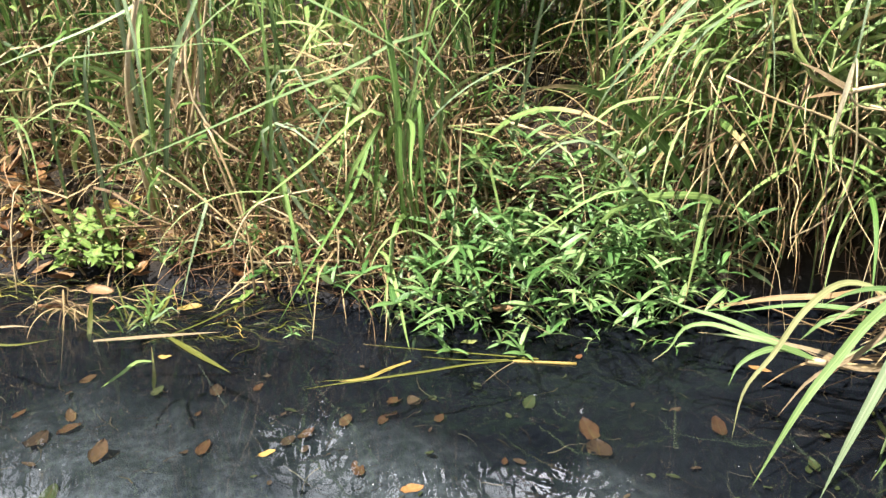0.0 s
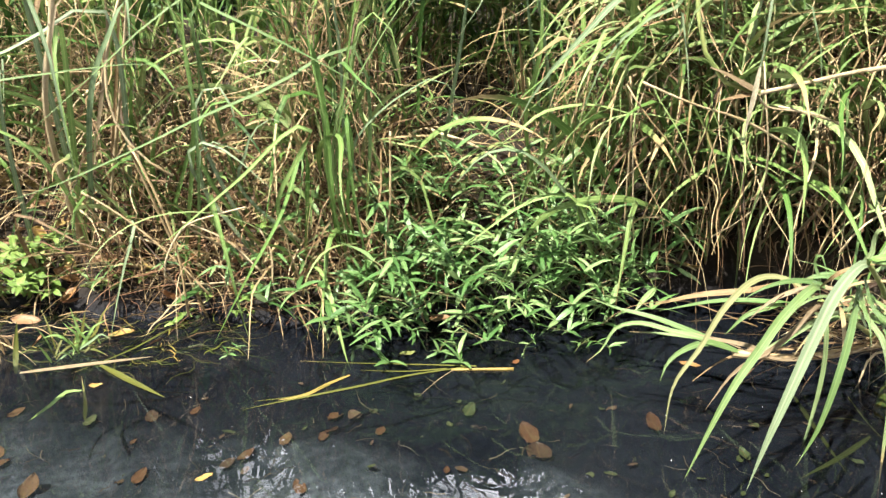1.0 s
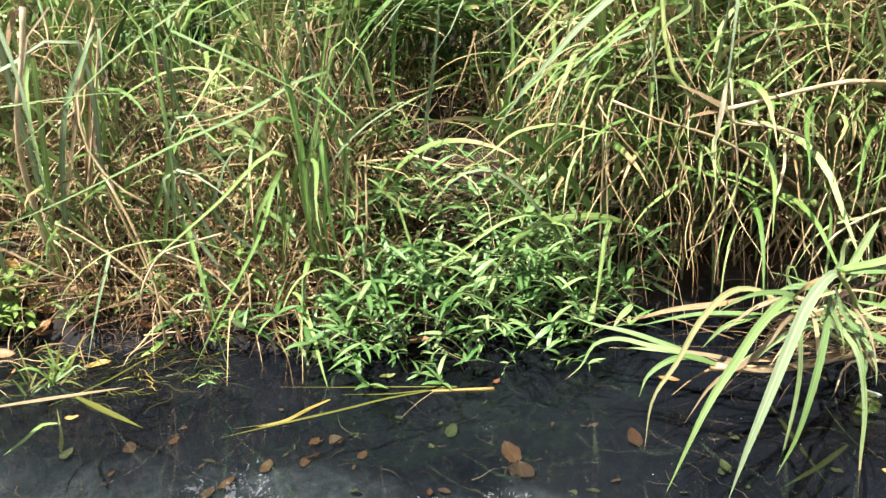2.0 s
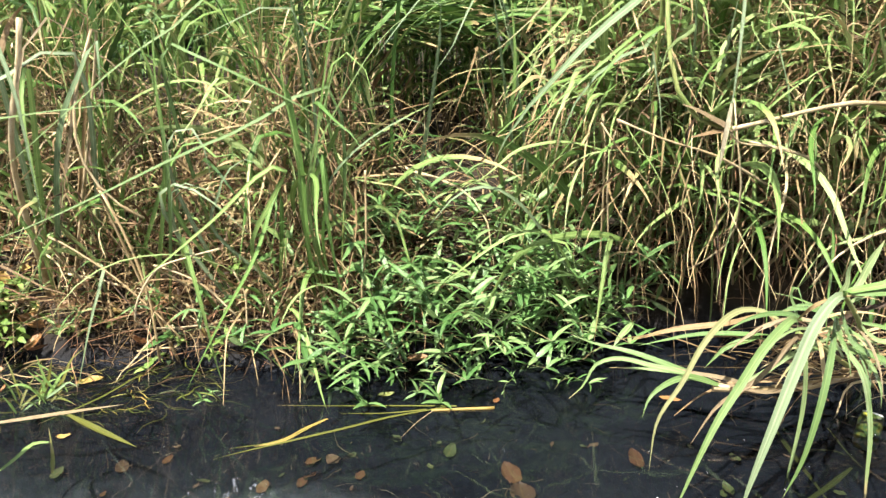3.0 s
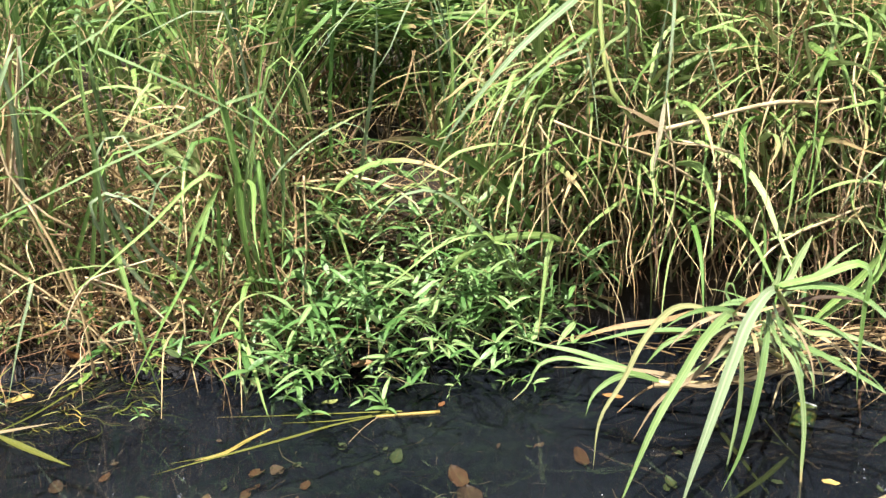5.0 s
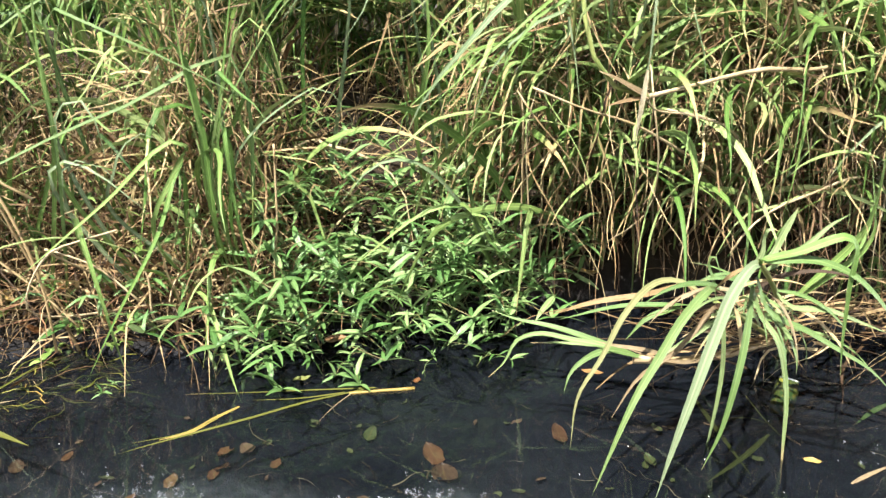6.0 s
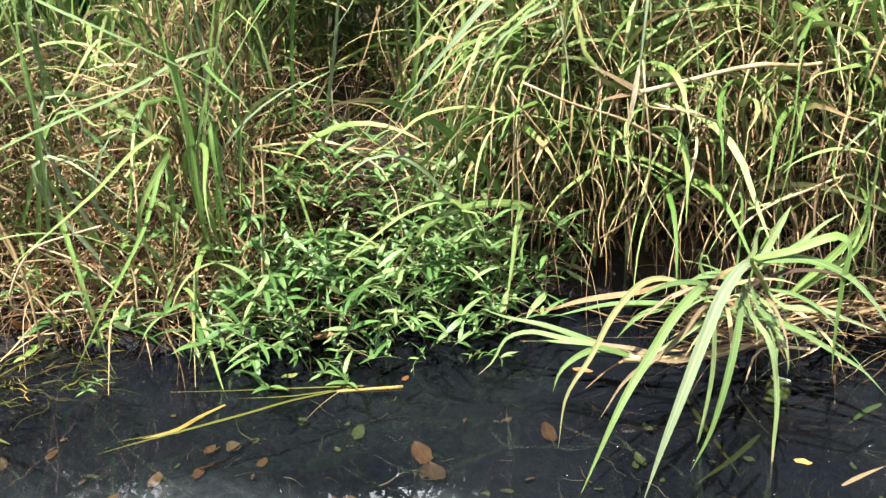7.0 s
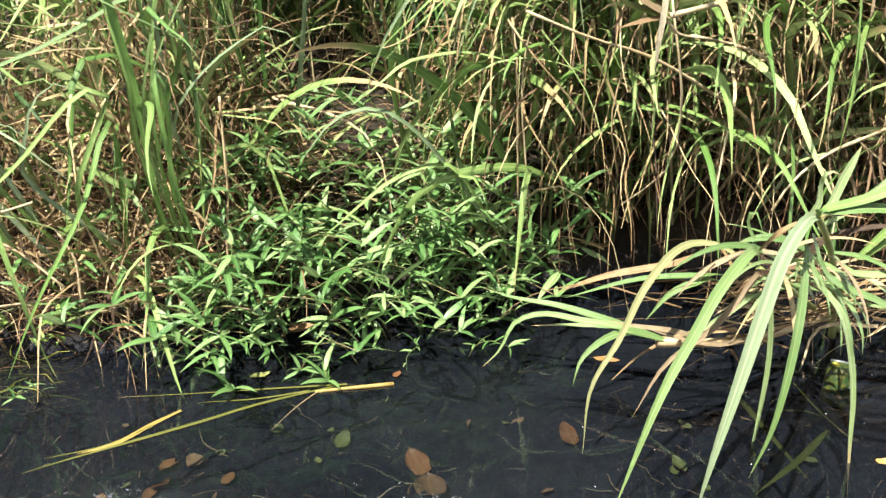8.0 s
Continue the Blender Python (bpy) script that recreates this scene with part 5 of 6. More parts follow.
tuft_blade([(1.270, 1.700, 0.400), (1.258, 1.680, 0.353), (1.228, 1.640, 0.280), (1.186, 1.600, 0.175), (1.152, 1.580, 0.087), (1.109, 1.570, 0.002)], 0.021, k=20)
tuft_blade([(1.270, 1.700, 0.400), (1.288, 1.680, 0.327), (1.307, 1.640, 0.288), (1.325, 1.620, 0.209), (1.327, 1.600, 0.129), (1.318, 1.580, 0.037), (1.312, 1.560, -0.069)], 0.0197, k=20)
tuft_blade([(1.280, 1.700, 0.420), (1.305, 1.680, 0.341), (1.403, 1.660, 0.286), (1.477, 1.640, 0.240), (1.561, 1.620, 0.185), (1.618, 1.600, 0.123)], 0.0180, k=18)
tuft_blade([(1.270, 1.680, 0.460), (1.258, 1.660, 0.474), (1.337, 1.640, 0.496), (1.431, 1.600, 0.535), (1.446, 1.600, 0.523), (1.447, 1.600, 0.415), (1.452, 1.600, 0.270), (1.461, 1.600, 0.189)], 0.0213, "bright green blade bent sharply down", m_blade_mid, k=28, profile=leaf_width(28, 0.45, 0.6))
tuft_blade([(1.270, 1.680, 0.460), (1.266, 1.660, 0.469), (1.379, 1.630, 0.475), (1.455, 1.600, 0.444), (1.491, 1.580, 0.410), (1.539, 1.560, 0.348), (1.594, 1.550, 0.271)], 0.0213, k=20)
tuft_blade([(1.300, 1.720, 0.440), (1.347, 1.750, 0.453), (1.375, 1.760, 0.501), (1.417, 1.770, 0.564)], 0.0197, k=10, profile=leaf_width(10, 0.6, 0.6))
tuft_blade([(1.280, 1.720, 0.440), (1.299, 1.720, 0.470), (1.301, 1.720, 0.514), (1.309, 1.710, 0.534), (1.325, 1.700, 0.528)], 0.0164, k=10)
tuft_blade([(1.350, 1.780, 0.400), (1.444, 1.750, 0.477), (1.495, 1.750, 0.519), (1.537, 1.740, 0.547)], 0.0148, k=12)
tuft_blade([(1.220, 1.820, 0.320), (1.259, 1.850, 0.354), (1.244, 1.860, 0.402), (1.249, 1.850, 0.430), (1.274, 1.840, 0.369)], 0.0115, k=12)
tuft_blade([(1.240, 1.820, 0.300), (1.219, 1.950, 0.256), (1.106, 2.050, 0.226), (0.952, 2.150, 0.157)], 0.0164, k=14)
tuft_blade([(1.220, 1.840, 0.280), (1.238, 1.950, 0.316), (1.194, 2.050, 0.256), (1.041, 2.120, 0.214), (0.932, 2.180, 0.160)], 0.0180, "dry brown blade with a rusty tip", m_straw, k=16, profile=leaf_width(16, 0.6, 0.4))
tuft_blade([(1.220, 1.860, 0.260), (1.220, 1.950, 0.245), (1.157, 2.000, 0.205), (1.095, 2.000, 0.143)], 0.0197, k=12)
tuft_blade([(1.240, 1.800, 0.300), (1.217, 1.760, 0.329), (1.103, 1.720, 0.239), (0.998, 1.700, 0.185), (0.917, 1.660, 0.105)], 0.0131, "narrow dry blade", m_pale_dry, k=14)
tuft_blade([(1.240, 1.800, 0.300), (1.223, 1.740, 0.307), (1.226, 1.720, 0.197), (1.205, 1.700, 0.056), (1.161, 1.660, -0.057)], 0.0164, k=14)
tuft_blade([(1.240, 1.820, 0.280), (1.272, 1.850, 0.257), (1.215, 1.880, 0.186), (1.119, 1.900, 0.120)], 0.0148, k=12)
tuft_blade([(1.400, 1.800, 0.340), (1.428, 1.780, 0.303), (1.525, 1.760, 0.291), (1.626, 1.760, 0.248), (1.705, 1.750, 0.214)], 0.0164, k=12)
tuft_blade([(1.400, 1.800, 0.340), (1.455, 1.780, 0.331), (1.507, 1.760, 0.305), (1.602, 1.740, 0.213)], 0.0131, k=12)
tuft_blade([(1.360, 1.840, 0.300), (1.382, 1.800, 0.268), (1.435, 1.800, 0.287), (1.505, 1.800, 0.289)], 0.0131, k=10)
tuft_blade([(1.340, 1.800, 0.300), (1.371, 1.800, 0.239), (1.324, 1.800, 0.304), (1.289, 1.800, 0.277)], 0.0098, k=10)
tuft_blade([(1.500, 1.850, 0.300), (1.631, 1.800, 0.490), (1.636, 1.780, 0.596), (1.622, 1.760, 0.710), (1.609, 1.750, 0.804)], 0.0213, "upright broad green blade", m_blade_mid, k=14)
tuft_blade([(1.520, 1.850, 0.300), (1.669, 1.820, 0.452), (1.645, 1.810, 0.588), (1.612, 1.800, 0.690)], 0.0164, "upright broad green blade", m_blade_mid, k=14)
for c in range(40):
    r = np.random.default_rng(900 + c)
    f = r.uniform(0, 1)
    start = np.array([1.24, 1.76, 0.36]) * (1 - f) + np.array([1.58, 2.0, 0.16]) * f + r.normal(0, 0.02, 3)
    az, size, e0 = r.uniform(2.6, 6.0), r.uniform(0.14, 0.34), r.uniform(0.1, 1.1)
    e = e0 - r.uniform(0.8, 2.2) * np.linspace(0, 1, 7)
    line = start + np.concatenate([np.zeros((1, 3)), np.cumsum(np.stack([np.cos(e) * math.cos(az), np.cos(e) * math.sin(az), np.sin(e)], -1)[:-1] * size / 6, 0)])
    line[:, 2] = np.maximum(line[:, 2], 0.01)
    tuft_blade(line, r.uniform(0.006, 0.017), "dry tan blade" if c % 5 < 2 else "", m_straw if c % 5 < 2 else m_pale_dry if c % 15 == 2 else None, k=12)
runner = tagged(new("grass_runner"), "pale broken grass runner with green end blades lying over the water", "grass")
runner.location = (1.30, 1.92, 0.1)
def runner_blade(ctrl, width, label="", material=None, **more): return part("blade", blade_mesh("blade", np.asarray(ctrl) - (1.30, 1.92, 0.1), width, **more), material or m_tuft, runner, label)
part("stem", tube_mesh("stem", np.array([(1.75, 2.2, 0.05), (1.50, 1.98, 0.10), (1.25, 1.93, 0.10), (1.10, 1.95, 0.11)]) - (1.30, 1.92, 0.1), 0.009, 0.011, 14, 7, 5.0), m_cane, runner, "pale dry stem")
runner_blade([(1.120, 1.940, 0.115), (1.026, 1.950, 0.152), (0.941, 1.980, 0.166), (0.843, 2.020, 0.178), (0.788, 2.020, 0.163), (0.747, 2.000, 0.109), (0.701, 1.980, 0.082)], 0.016, k=20)
runner_blade([(1.120, 1.940, 0.115), (1.018, 1.970, 0.154), (0.893, 2.030, 0.190), (0.795, 2.080, 0.203), (0.735, 2.100, 0.225)], 0.018, k=16)
runner_blade([(1.120, 1.940, 0.115), (1.023, 1.940, 0.147), (0.953, 1.920, 0.140), (0.901, 1.900, 0.110), (0.878, 1.880, 0.065)], 0.018, k=14)
runner_blade([(1.120, 1.940, 0.115), (1.006, 1.980, 0.144), (0.924, 2.020, 0.142), (0.836, 2.050, 0.138)], 0.012, k=12)
runner_blade([(1.200, 1.930, 0.105), (1.133, 1.900, 0.149), (1.014, 1.920, 0.174), (0.970, 1.930, 0.186)], 0.0132, "pale dry sheath", m_pale_dry, k=12, profile=leaf_width(12, 0.4, 0.7))
runner_blade([(1.300, 1.920, 0.105), (1.205, 1.880, 0.121), (1.113, 1.890, 0.145), (1.053, 1.900, 0.168)], 0.0108, "pale dry sheath", m_pale_dry, k=12, profile=leaf_width(12, 0.4, 0.7))
reed = tagged(new("floating_reed"), "yellow broken reed with split strips floating on the water", "reed")
reed.location = (0.3, 2.1, 0.0)
def reed_strip(ctrl, width, label="", material=None, **more): return part("strip", blade_mesh("strip", np.asarray(ctrl) - (0.3, 2.1, 0.0), width, face=(0, -0.2, 1), **more), material or m_blade_yellow, reed, label)
part("stem", tube_mesh("stem", np.array([(0.515, 2.105, 0.003), (0.42, 2.11, 0.003), (0.33, 2.115, 0.002)]) - (0.3, 2.1, 0.0), 0.0055, 0.004, 8, 7), m_reed, reed, "yellow hollow stem")
reed_strip([(0.406, 2.129, 0.004), (0.232, 2.154, 0.003), (0.023, 2.180, 0.003), (-0.127, 2.205, 0.002)], 0.006, k=14, profile=straw_width(14))
reed_strip([(0.377, 2.127, 0.004), (0.191, 2.081, 0.003), (0.097, 2.042, 0.003), (-0.054, 1.989, 0.002), (-0.204, 1.936, 0.002), (-0.258, 1.915, 0.001)], 0.009, k=16, profile=leaf_width(16, 0.5, 0.5))
reed_strip([(0.031, 2.097, 0.004), (-0.023, 2.052, 0.003), (-0.091, 1.985, 0.002), (-0.162, 1.967, 0.001)], 0.013, "yellow strip", m_reed, k=12, profile=leaf_width(12, 0.5, 0.5))
reed_strip([(-0.022, 2.043, 0.003), (-0.104, 1.988, 0.002), (-0.223, 1.965, 0.001)], 0.006, k=10, profile=straw_width(10))
reed_strip([(0.348, 2.126, 0.003), (0.288, 2.054, 0.002), (0.232, 1.961, 0.001)], 0.003, "thin pale thread", m_pale_dry, k=8, profile=straw_width(8))
reed_strip([(0.318, 2.121, 0.003), (0.204, 2.112, 0.003), (0.063, 2.130, 0.002)], 0.006, k=8, profile=straw_width(8))
lone_blade([(-0.947, 2.163, 0.012), (-0.809, 2.190, 0.014), (-0.581, 2.248, 0.012)], 0.017, "pale dry blade floating at the shore", m_pale_dry, k=10, profile=leaf_width(10, 0.4, 0.5), face=(0, -0.2, 1))
lone_blade([(-0.725, 2.199, 0.012), (-0.601, 2.093, 0.010), (-0.475, 1.998, 0.004)], 0.020, "yellow-green blade floating at the shore", m_blade_yellow, k=10, profile=leaf_width(10, 0.4, 0.5), face=(0, -0.2, 1))
lone_blade([(-0.584, 2.446, 0.020), (-0.669, 2.294, 0.014), (-0.798, 2.160, 0.006)], 0.008, "thin yellow-green blade floating at the shore", m_blade_yellow, k=10, face=(0, -0.2, 1))
lone_blade([(-1.341, 2.159, 0.012), (-1.175, 2.116, 0.014), (-1.067, 2.173, 0.012)], 0.012, "thin yellow-green blade floating at the shore", m_blade_yellow, k=10, face=(0, -0.2, 1))
lone_blade([(-1.344, 2.220, 0.012), (-1.232, 2.247, 0.016), (-1.179, 2.250, 0.012)], 0.012, "pale dry blade floating at the shore", m_pale_dry, k=10, face=(0, -0.2, 1))
lone_blade([(-0.993, 2.224, -0.020), (-1.002, 2.270, 0.046), (-0.989, 2.280, 0.130)], 0.016, "yellow-green reed blade standing in the shallows", m_blade_yellow, k=8)
lone_blade([(-0.729, 2.063, 0.000), (-0.761, 2.050, 0.006), (-0.792, 2.000, -0.009), (-0.796, 1.883, 0.010)], 0.010, "green shoot bent over the water", m_blade_mid, k=12)
lone_blade([(-0.657, 1.899, 0.000), (-0.718, 2.050, -0.011), (-0.731, 2.080, 0.037)], 0.012, "yellow-green shoot standing in the water", m_blade_yellow, k=8)
dead_tuft = tagged(new("dead_grass_tuft"), "dead tan grass tuft drooping into the water at the shore", "dry grass")
dead_tuft.location = (-1.05, 2.32, 0.0)
def dead_blade(ctrl, width, label="", material=None, **more): return part("blade", blade_mesh("blade", np.asarray(ctrl) - (-1.05, 2.32, 0.0), width * 0.55, **more), material or m_straw, dead_tuft, label)
dead_blade([(-1.050, 2.360, 0.000), (-1.109, 2.340, 0.053), (-1.097, 2.330, 0.121), (-1.134, 2.320, 0.124), (-1.184, 2.310, 0.088), (-1.204, 2.300, 0.028)], 0.010, k=14, profile=straw_width(14))
dead_blade([(-1.050, 2.360, 0.000), (-1.113, 2.340, 0.053), (-1.104, 2.320, 0.117), (-1.094, 2.280, 0.040), (-1.085, 2.200, -0.109)], 0.014, k=14, profile=straw_width(14))
dead_blade([(-1.050, 2.360, 0.000), (-1.107, 2.340, 0.043), (-1.101, 2.320, 0.101), (-1.111, 2.280, 0.020), (-1.107, 2.200, -0.100)], 0.010, k=14, profile=straw_width(14))
dead_blade([(-1.050, 2.360, 0.000), (-1.102, 2.340, 0.037), (-1.156, 2.330, 0.080), (-1.230, 2.320, 0.049), (-1.277, 2.320, 0.014)], 0.009, k=14, profile=straw_width(14))
dead_blade([(-1.050, 2.360, 0.000), (-1.101, 2.340, 0.043), (-1.036, 2.300, 0.036), (-0.978, 2.270, 0.018), (-0.936, 2.240, -0.001)], 0.008, k=14, profile=straw_width(14))
dead_blade([(-1.050, 2.360, 0.000), (-1.101, 2.360, 0.045), (-1.065, 2.360, 0.036), (-1.032, 2.350, 0.035)], 0.008, k=10, profile=straw_width(10))
for c in range(12):
    r = np.random.default_rng(700 + c)
    az, size, e = r.uniform(2.6, 6.4), r.uniform(0.14, 0.26), r.uniform(0.8, 1.4) - r.uniform(2.0, 3.2) * np.linspace(0, 1, 8)
    loop = np.array([-1.08, 2.33, 0.01]) + r.normal(0, 0.03, 3) * (1, 1, 0) + np.concatenate([np.zeros((1, 3)), np.cumsum(np.stack([np.cos(e) * math.cos(az), np.cos(e) * math.sin(az), np.sin(e)], -1)[:-1] * size / 7, 0)])
    dead_blade(loop, r.uniform(0.006, 0.012), k=14, profile=straw_width(14))
shore_sprig = tagged(new("grass_sprig"), "small yellow-green grass sprig growing in the shallows", "grass")
shore_sprig.location = (-0.85, 2.33, 0.0)
def sprig_blade(ctrl, width, label="", material=None, **more): return part("blade", blade_mesh("blade", np.asarray(ctrl) - (-0.85, 2.33, 0.0), width, **more), material or m_blade_mid, shore_sprig, label)
for c in range(16):
    r = np.random.default_rng(740 + c)
    az, size, e = r.uniform(0, 6.28), r.uniform(0.07, 0.16), r.uniform(0.5, 1.4) - r.uniform(0.2, 1.6) * np.linspace(0, 1, 6)
    line = np.array([-0.85, 2.33, 0.0]) + r.normal(0, 0.04, 3) * (1, 1, 0) + np.concatenate([np.zeros((1, 3)), np.cumsum(np.stack([np.cos(e) * math.cos(az), np.cos(e) * math.sin(az), np.sin(e)], -1)[:-1] * size / 5, 0)])
    sprig_blade(line, r.uniform(0.004, 0.008), "", m_blade_yellow if c % 2 else m_blade_mid, k=9)
sprig_blade([(-0.850, 2.330, 0.000), (-0.865, 2.330, 0.031), (-0.903, 2.320, 0.062), (-0.940, 2.310, 0.056)], 0.010, k=10)
sprig_blade([(-0.850, 2.330, 0.000), (-0.840, 2.330, 0.054), (-0.862, 2.320, 0.091), (-0.873, 2.320, 0.106)], 0.009, k=10)
sprig_blade([(-0.850, 2.330, 0.000), (-0.837, 2.340, 0.059), (-0.845, 2.340, 0.109), (-0.851, 2.340, 0.147)], 0.009, k=10)
sprig_blade([(-0.850, 2.330, 0.000), (-0.828, 2.340, 0.060), (-0.813, 2.340, 0.109), (-0.804, 2.340, 0.139)], 0.010, "", m_blade_yellow, k=10)
sprig_blade([(-0.850, 2.330, 0.000), (-0.811, 2.340, 0.044), (-0.785, 2.340, 0.080), (-0.740, 2.340, 0.101)], 0.010, k=10)
sprig_blade([(-0.850, 2.330, 0.000), (-0.799, 2.330, 0.033), (-0.756, 2.320, 0.060), (-0.730, 2.310, 0.045)], 0.009, "", m_blade_pale, k=10)
sprig_blade([(-0.850, 2.330, 0.000), (-0.803, 2.330, 0.005), (-0.763, 2.300, 0.009), (-0.734, 2.280, 0.005)], 0.008, "", m_blade_yellow, k=10)
sprig_blade([(-0.850, 2.330, 0.000), (-0.854, 2.320, 0.008), (-0.875, 2.280, 0.002), (-0.892, 2.260, -0.009)], 0.008, "", m_blade_pale, k=10)
sprig_blade([(-0.850, 2.330, 0.000), (-0.796, 2.350, 0.046), (-0.759, 2.370, 0.118), (-0.722, 2.380, 0.145)], 0.010, "", m_blade_yellow, k=10)
drowned = tagged(new("drowned_grass"), "yellow-green drowned grass blades lying just under the water", "grass")
drowned.location = (1.2, 1.7, 0.0)
def drowned_blade(ctrl, width, label="", material=None, **more): return part("blade", blade_mesh("blade", np.asarray(ctrl) - (1.2, 1.7, 0.0), width, face=(0, -0.3, 1), **more), material or m_blade_yellow, drowned, label)
drowned_blade([(1.271, 1.925, -0.010), (1.250, 1.757, -0.015), (1.238, 1.625, -0.020), (1.230, 1.556, -0.020)], 0.014, k=12)
drowned_blade([(1.363, 1.699, -0.010), (1.253, 1.626, -0.015), (1.112, 1.550, -0.020)], 0.014, k=12)
drowned_blade([(1.399, 1.871, 0.005), (1.389, 1.769, -0.005), (1.386, 1.655, -0.010)], 0.005, k=10)
drowned_blade([(1.297, 1.787, -0.005), (1.365, 1.768, -0.005), (1.388, 1.740, -0.008)], 0.005, k=8)
drowned_blade([(1.760, 1.769, -0.005), (1.690, 1.743, -0.008), (1.611, 1.702, -0.012)], 0.014, "", m_blade_mid, k=10)
drowned_blade([(1.410, 1.453, 0.003), (1.467, 1.473, 0.004), (1.555, 1.498, 0.006)], 0.010, "pale dry blade", m_pale_dry, k=10)


# ---- loose straws and hanging blades that can be told apart on the face of the bank ----
def bent_mesh(name, seed, length, lift, droop, width, profile, bend):
    """One blade from the origin towards +x: it rises by lift, bends over by droop, and is broken once where bend is not 0."""
    r = np.random.default_rng(seed)
    k = len(profile)
    f = np.linspace(0, 1, k)
    e = lift - droop * f ** 1.5 - bend / (1 + np.exp(-(f - r.uniform(0.35, 0.7)) / 0.04))
    e = np.maximum(e, -1.5)
    a = 0.25 * np.sin(f * r.uniform(1.5, 4.0) + r.uniform(0, 6))
    step = np.stack([np.cos(e) * np.cos(a), np.cos(e) * np.sin(a), np.sin(e)], -1) * length / (k - 1)
    line = np.concatenate([np.zeros((1, 3)), np.cumsum(step[:-1], 0)])
    return blade_mesh(name, line, width, (r.normal(0, 0.4), r.normal(0, 0.5), 0.9), k, profile, 0.14, r.normal(0, 0.7))


def strew(name, meshes, label, category, group, count, xs, ds, ups, facing, seed, size):
    r = np.random.default_rng(seed)
    for c in range(count):
        x, d = r.uniform(*xs), r.uniform(*ds)
        y = float(edge_y(x)) + d
        ob = thing(name, meshes[c % len(meshes)], None, label, category, group)
        ob.matrix_basis = Matrix.Translation((x, y, max(float(ground_z(x, y)), 0.0) + r.uniform(*ups))) @ Matrix.Rotation(radians(r.normal(*facing)), 4, "Z") @ Matrix.Rotation(r.normal(0, 0.25), 4, "X") @ Matrix.Scale(r.uniform(*size), 4)


def straw_set(count, seed, lift, droop, material, name, width, profile):
    out = []
    for c in range(count):
        r = np.random.default_rng(seed + c)
        me = bent_mesh(name, seed + c, r.uniform(0.3, 0.6), radians(r.uniform(*lift)), radians(r.uniform(*droop)), r.uniform(*width), profile, r.uniform(0.6, 1.8) if c % 2 else 0.0)
        me.materials.append(material)
        out.append(me)
    return out


HANGING = straw_set(14, 400, (20, 75), (90, 160), m_straw, "dry_stalk", (0.006, 0.017), straw_width(12))
LOOSE = straw_set(12, 430, (-15, 45), (0, 60), m_straw, "dry_stalk", (0.005, 0.013), straw_width(10))
DROOP = straw_set(12, 460, (20, 75), (40, 130), m_blade, "grass_shoot", (0.008, 0.018), leaf_width(13))
PALE = straw_set(12, 480, (10, 75), (40, 130), m_tuft, "grass_shoot", (0.008, 0.018), leaf_width(13))
strew("dry_stalk", HANGING, "bent tan dry stalk hanging in the thatch of the bank", "dry stalk", "hanging dry stalks", 140, (1.22, 2.1), (-0.05, 0.35), (0.45, 0.95), (-90, 60), 31, (0.8, 1.3))
strew("dry_stalk", LOOSE, "broken tan dry stalk lying over the litter of the bank", "dry stalk", "loose dry stalks", 90, (-1.7, 0.25), (0.0, 0.5), (0.03, 0.22), (-90, 90), 32, (0.6, 1.1))
strew("grass_shoot", DROOP, "green grass blade drooping over the face of the bank", "grass", "drooping grass blades", 48, (1.1, 2.05), (0.0, 0.4), (0.4, 0.85), (-95, 50), 33, (0.8, 1.4))
strew("grass_shoot", PALE, "pale green grass blade drooping over the face of the bank", "grass", "drooping pale blades", 50, (1.15, 2.05), (-0.05, 0.35), (0.45, 0.9), (-100, 45), 34, (0.8, 1.4))
strew("grass_shoot", DROOP, "green grass blade drooping over the straw", "grass", "drooping grass blades", 40, (-1.8, 0.2), (0.2, 0.6), (0.1, 0.45), (-90, 60), 35, (0.7, 1.1))


# ---- fallen leaves ----
LEAF = [oval_mesh("fallen_leaf", 1.0, 0.44 + 0.06 * (g % 4), 0.10 + 0.10 * (g % 3), 0.10 + 0.12 * (g % 2), stalk=g % 2 == 0, seed=g, peak=0.42 + 0.03 * (g % 3)) for g in range(8)]
LEAF_BY = {}


def fallen_leaf(shape, m, material, label, group):
    key = (shape % 8, material.name)
    if key not in LEAF_BY:
        LEAF_BY[key] = LEAF[shape % 8].copy()
        LEAF_BY[key].materials.append(material)
    ob = thing("fallen_leaf", LEAF_BY[key], material, label, "leaf", group)
    ob.matrix_basis = m
    return ob


def lying(x, y, z, size, turn, tip=0.0, side=0.0):
    return Matrix.Translation((x, y, z)) @ Matrix.Rotation(radians(turn), 4, "Z") @ Matrix.Rotation(radians(tip), 4, "Y") @ Matrix.Rotation(radians(side), 4, "X") @ Matrix.Scale(size, 4)


MIDDLE = Matrix.Translation((-0.5, 0, 0))           # puts a leaf's middle at its place
ON_WATER = [   # x, y, length, turn, shape, material
    (-0.274, 1.613, 0.046, 40, 0, m_yellow), (0.080, 1.493, 0.055, 20, 6, m_dead), (-0.748, 2.450, 0.085, 25, 2, m_yellow), (0.200, 2.232, 0.055, 15, 5, m_old_green),
    (1.043, 2.100, 0.065, 330, 4, m_dead), (1.385, 1.556, 0.042, 330, 6, m_yellow), (0.529, 2.157, 0.034, 60, 6, m_dead), (-0.70, 2.09, 0.04, 10, 3, m_yellow),
]
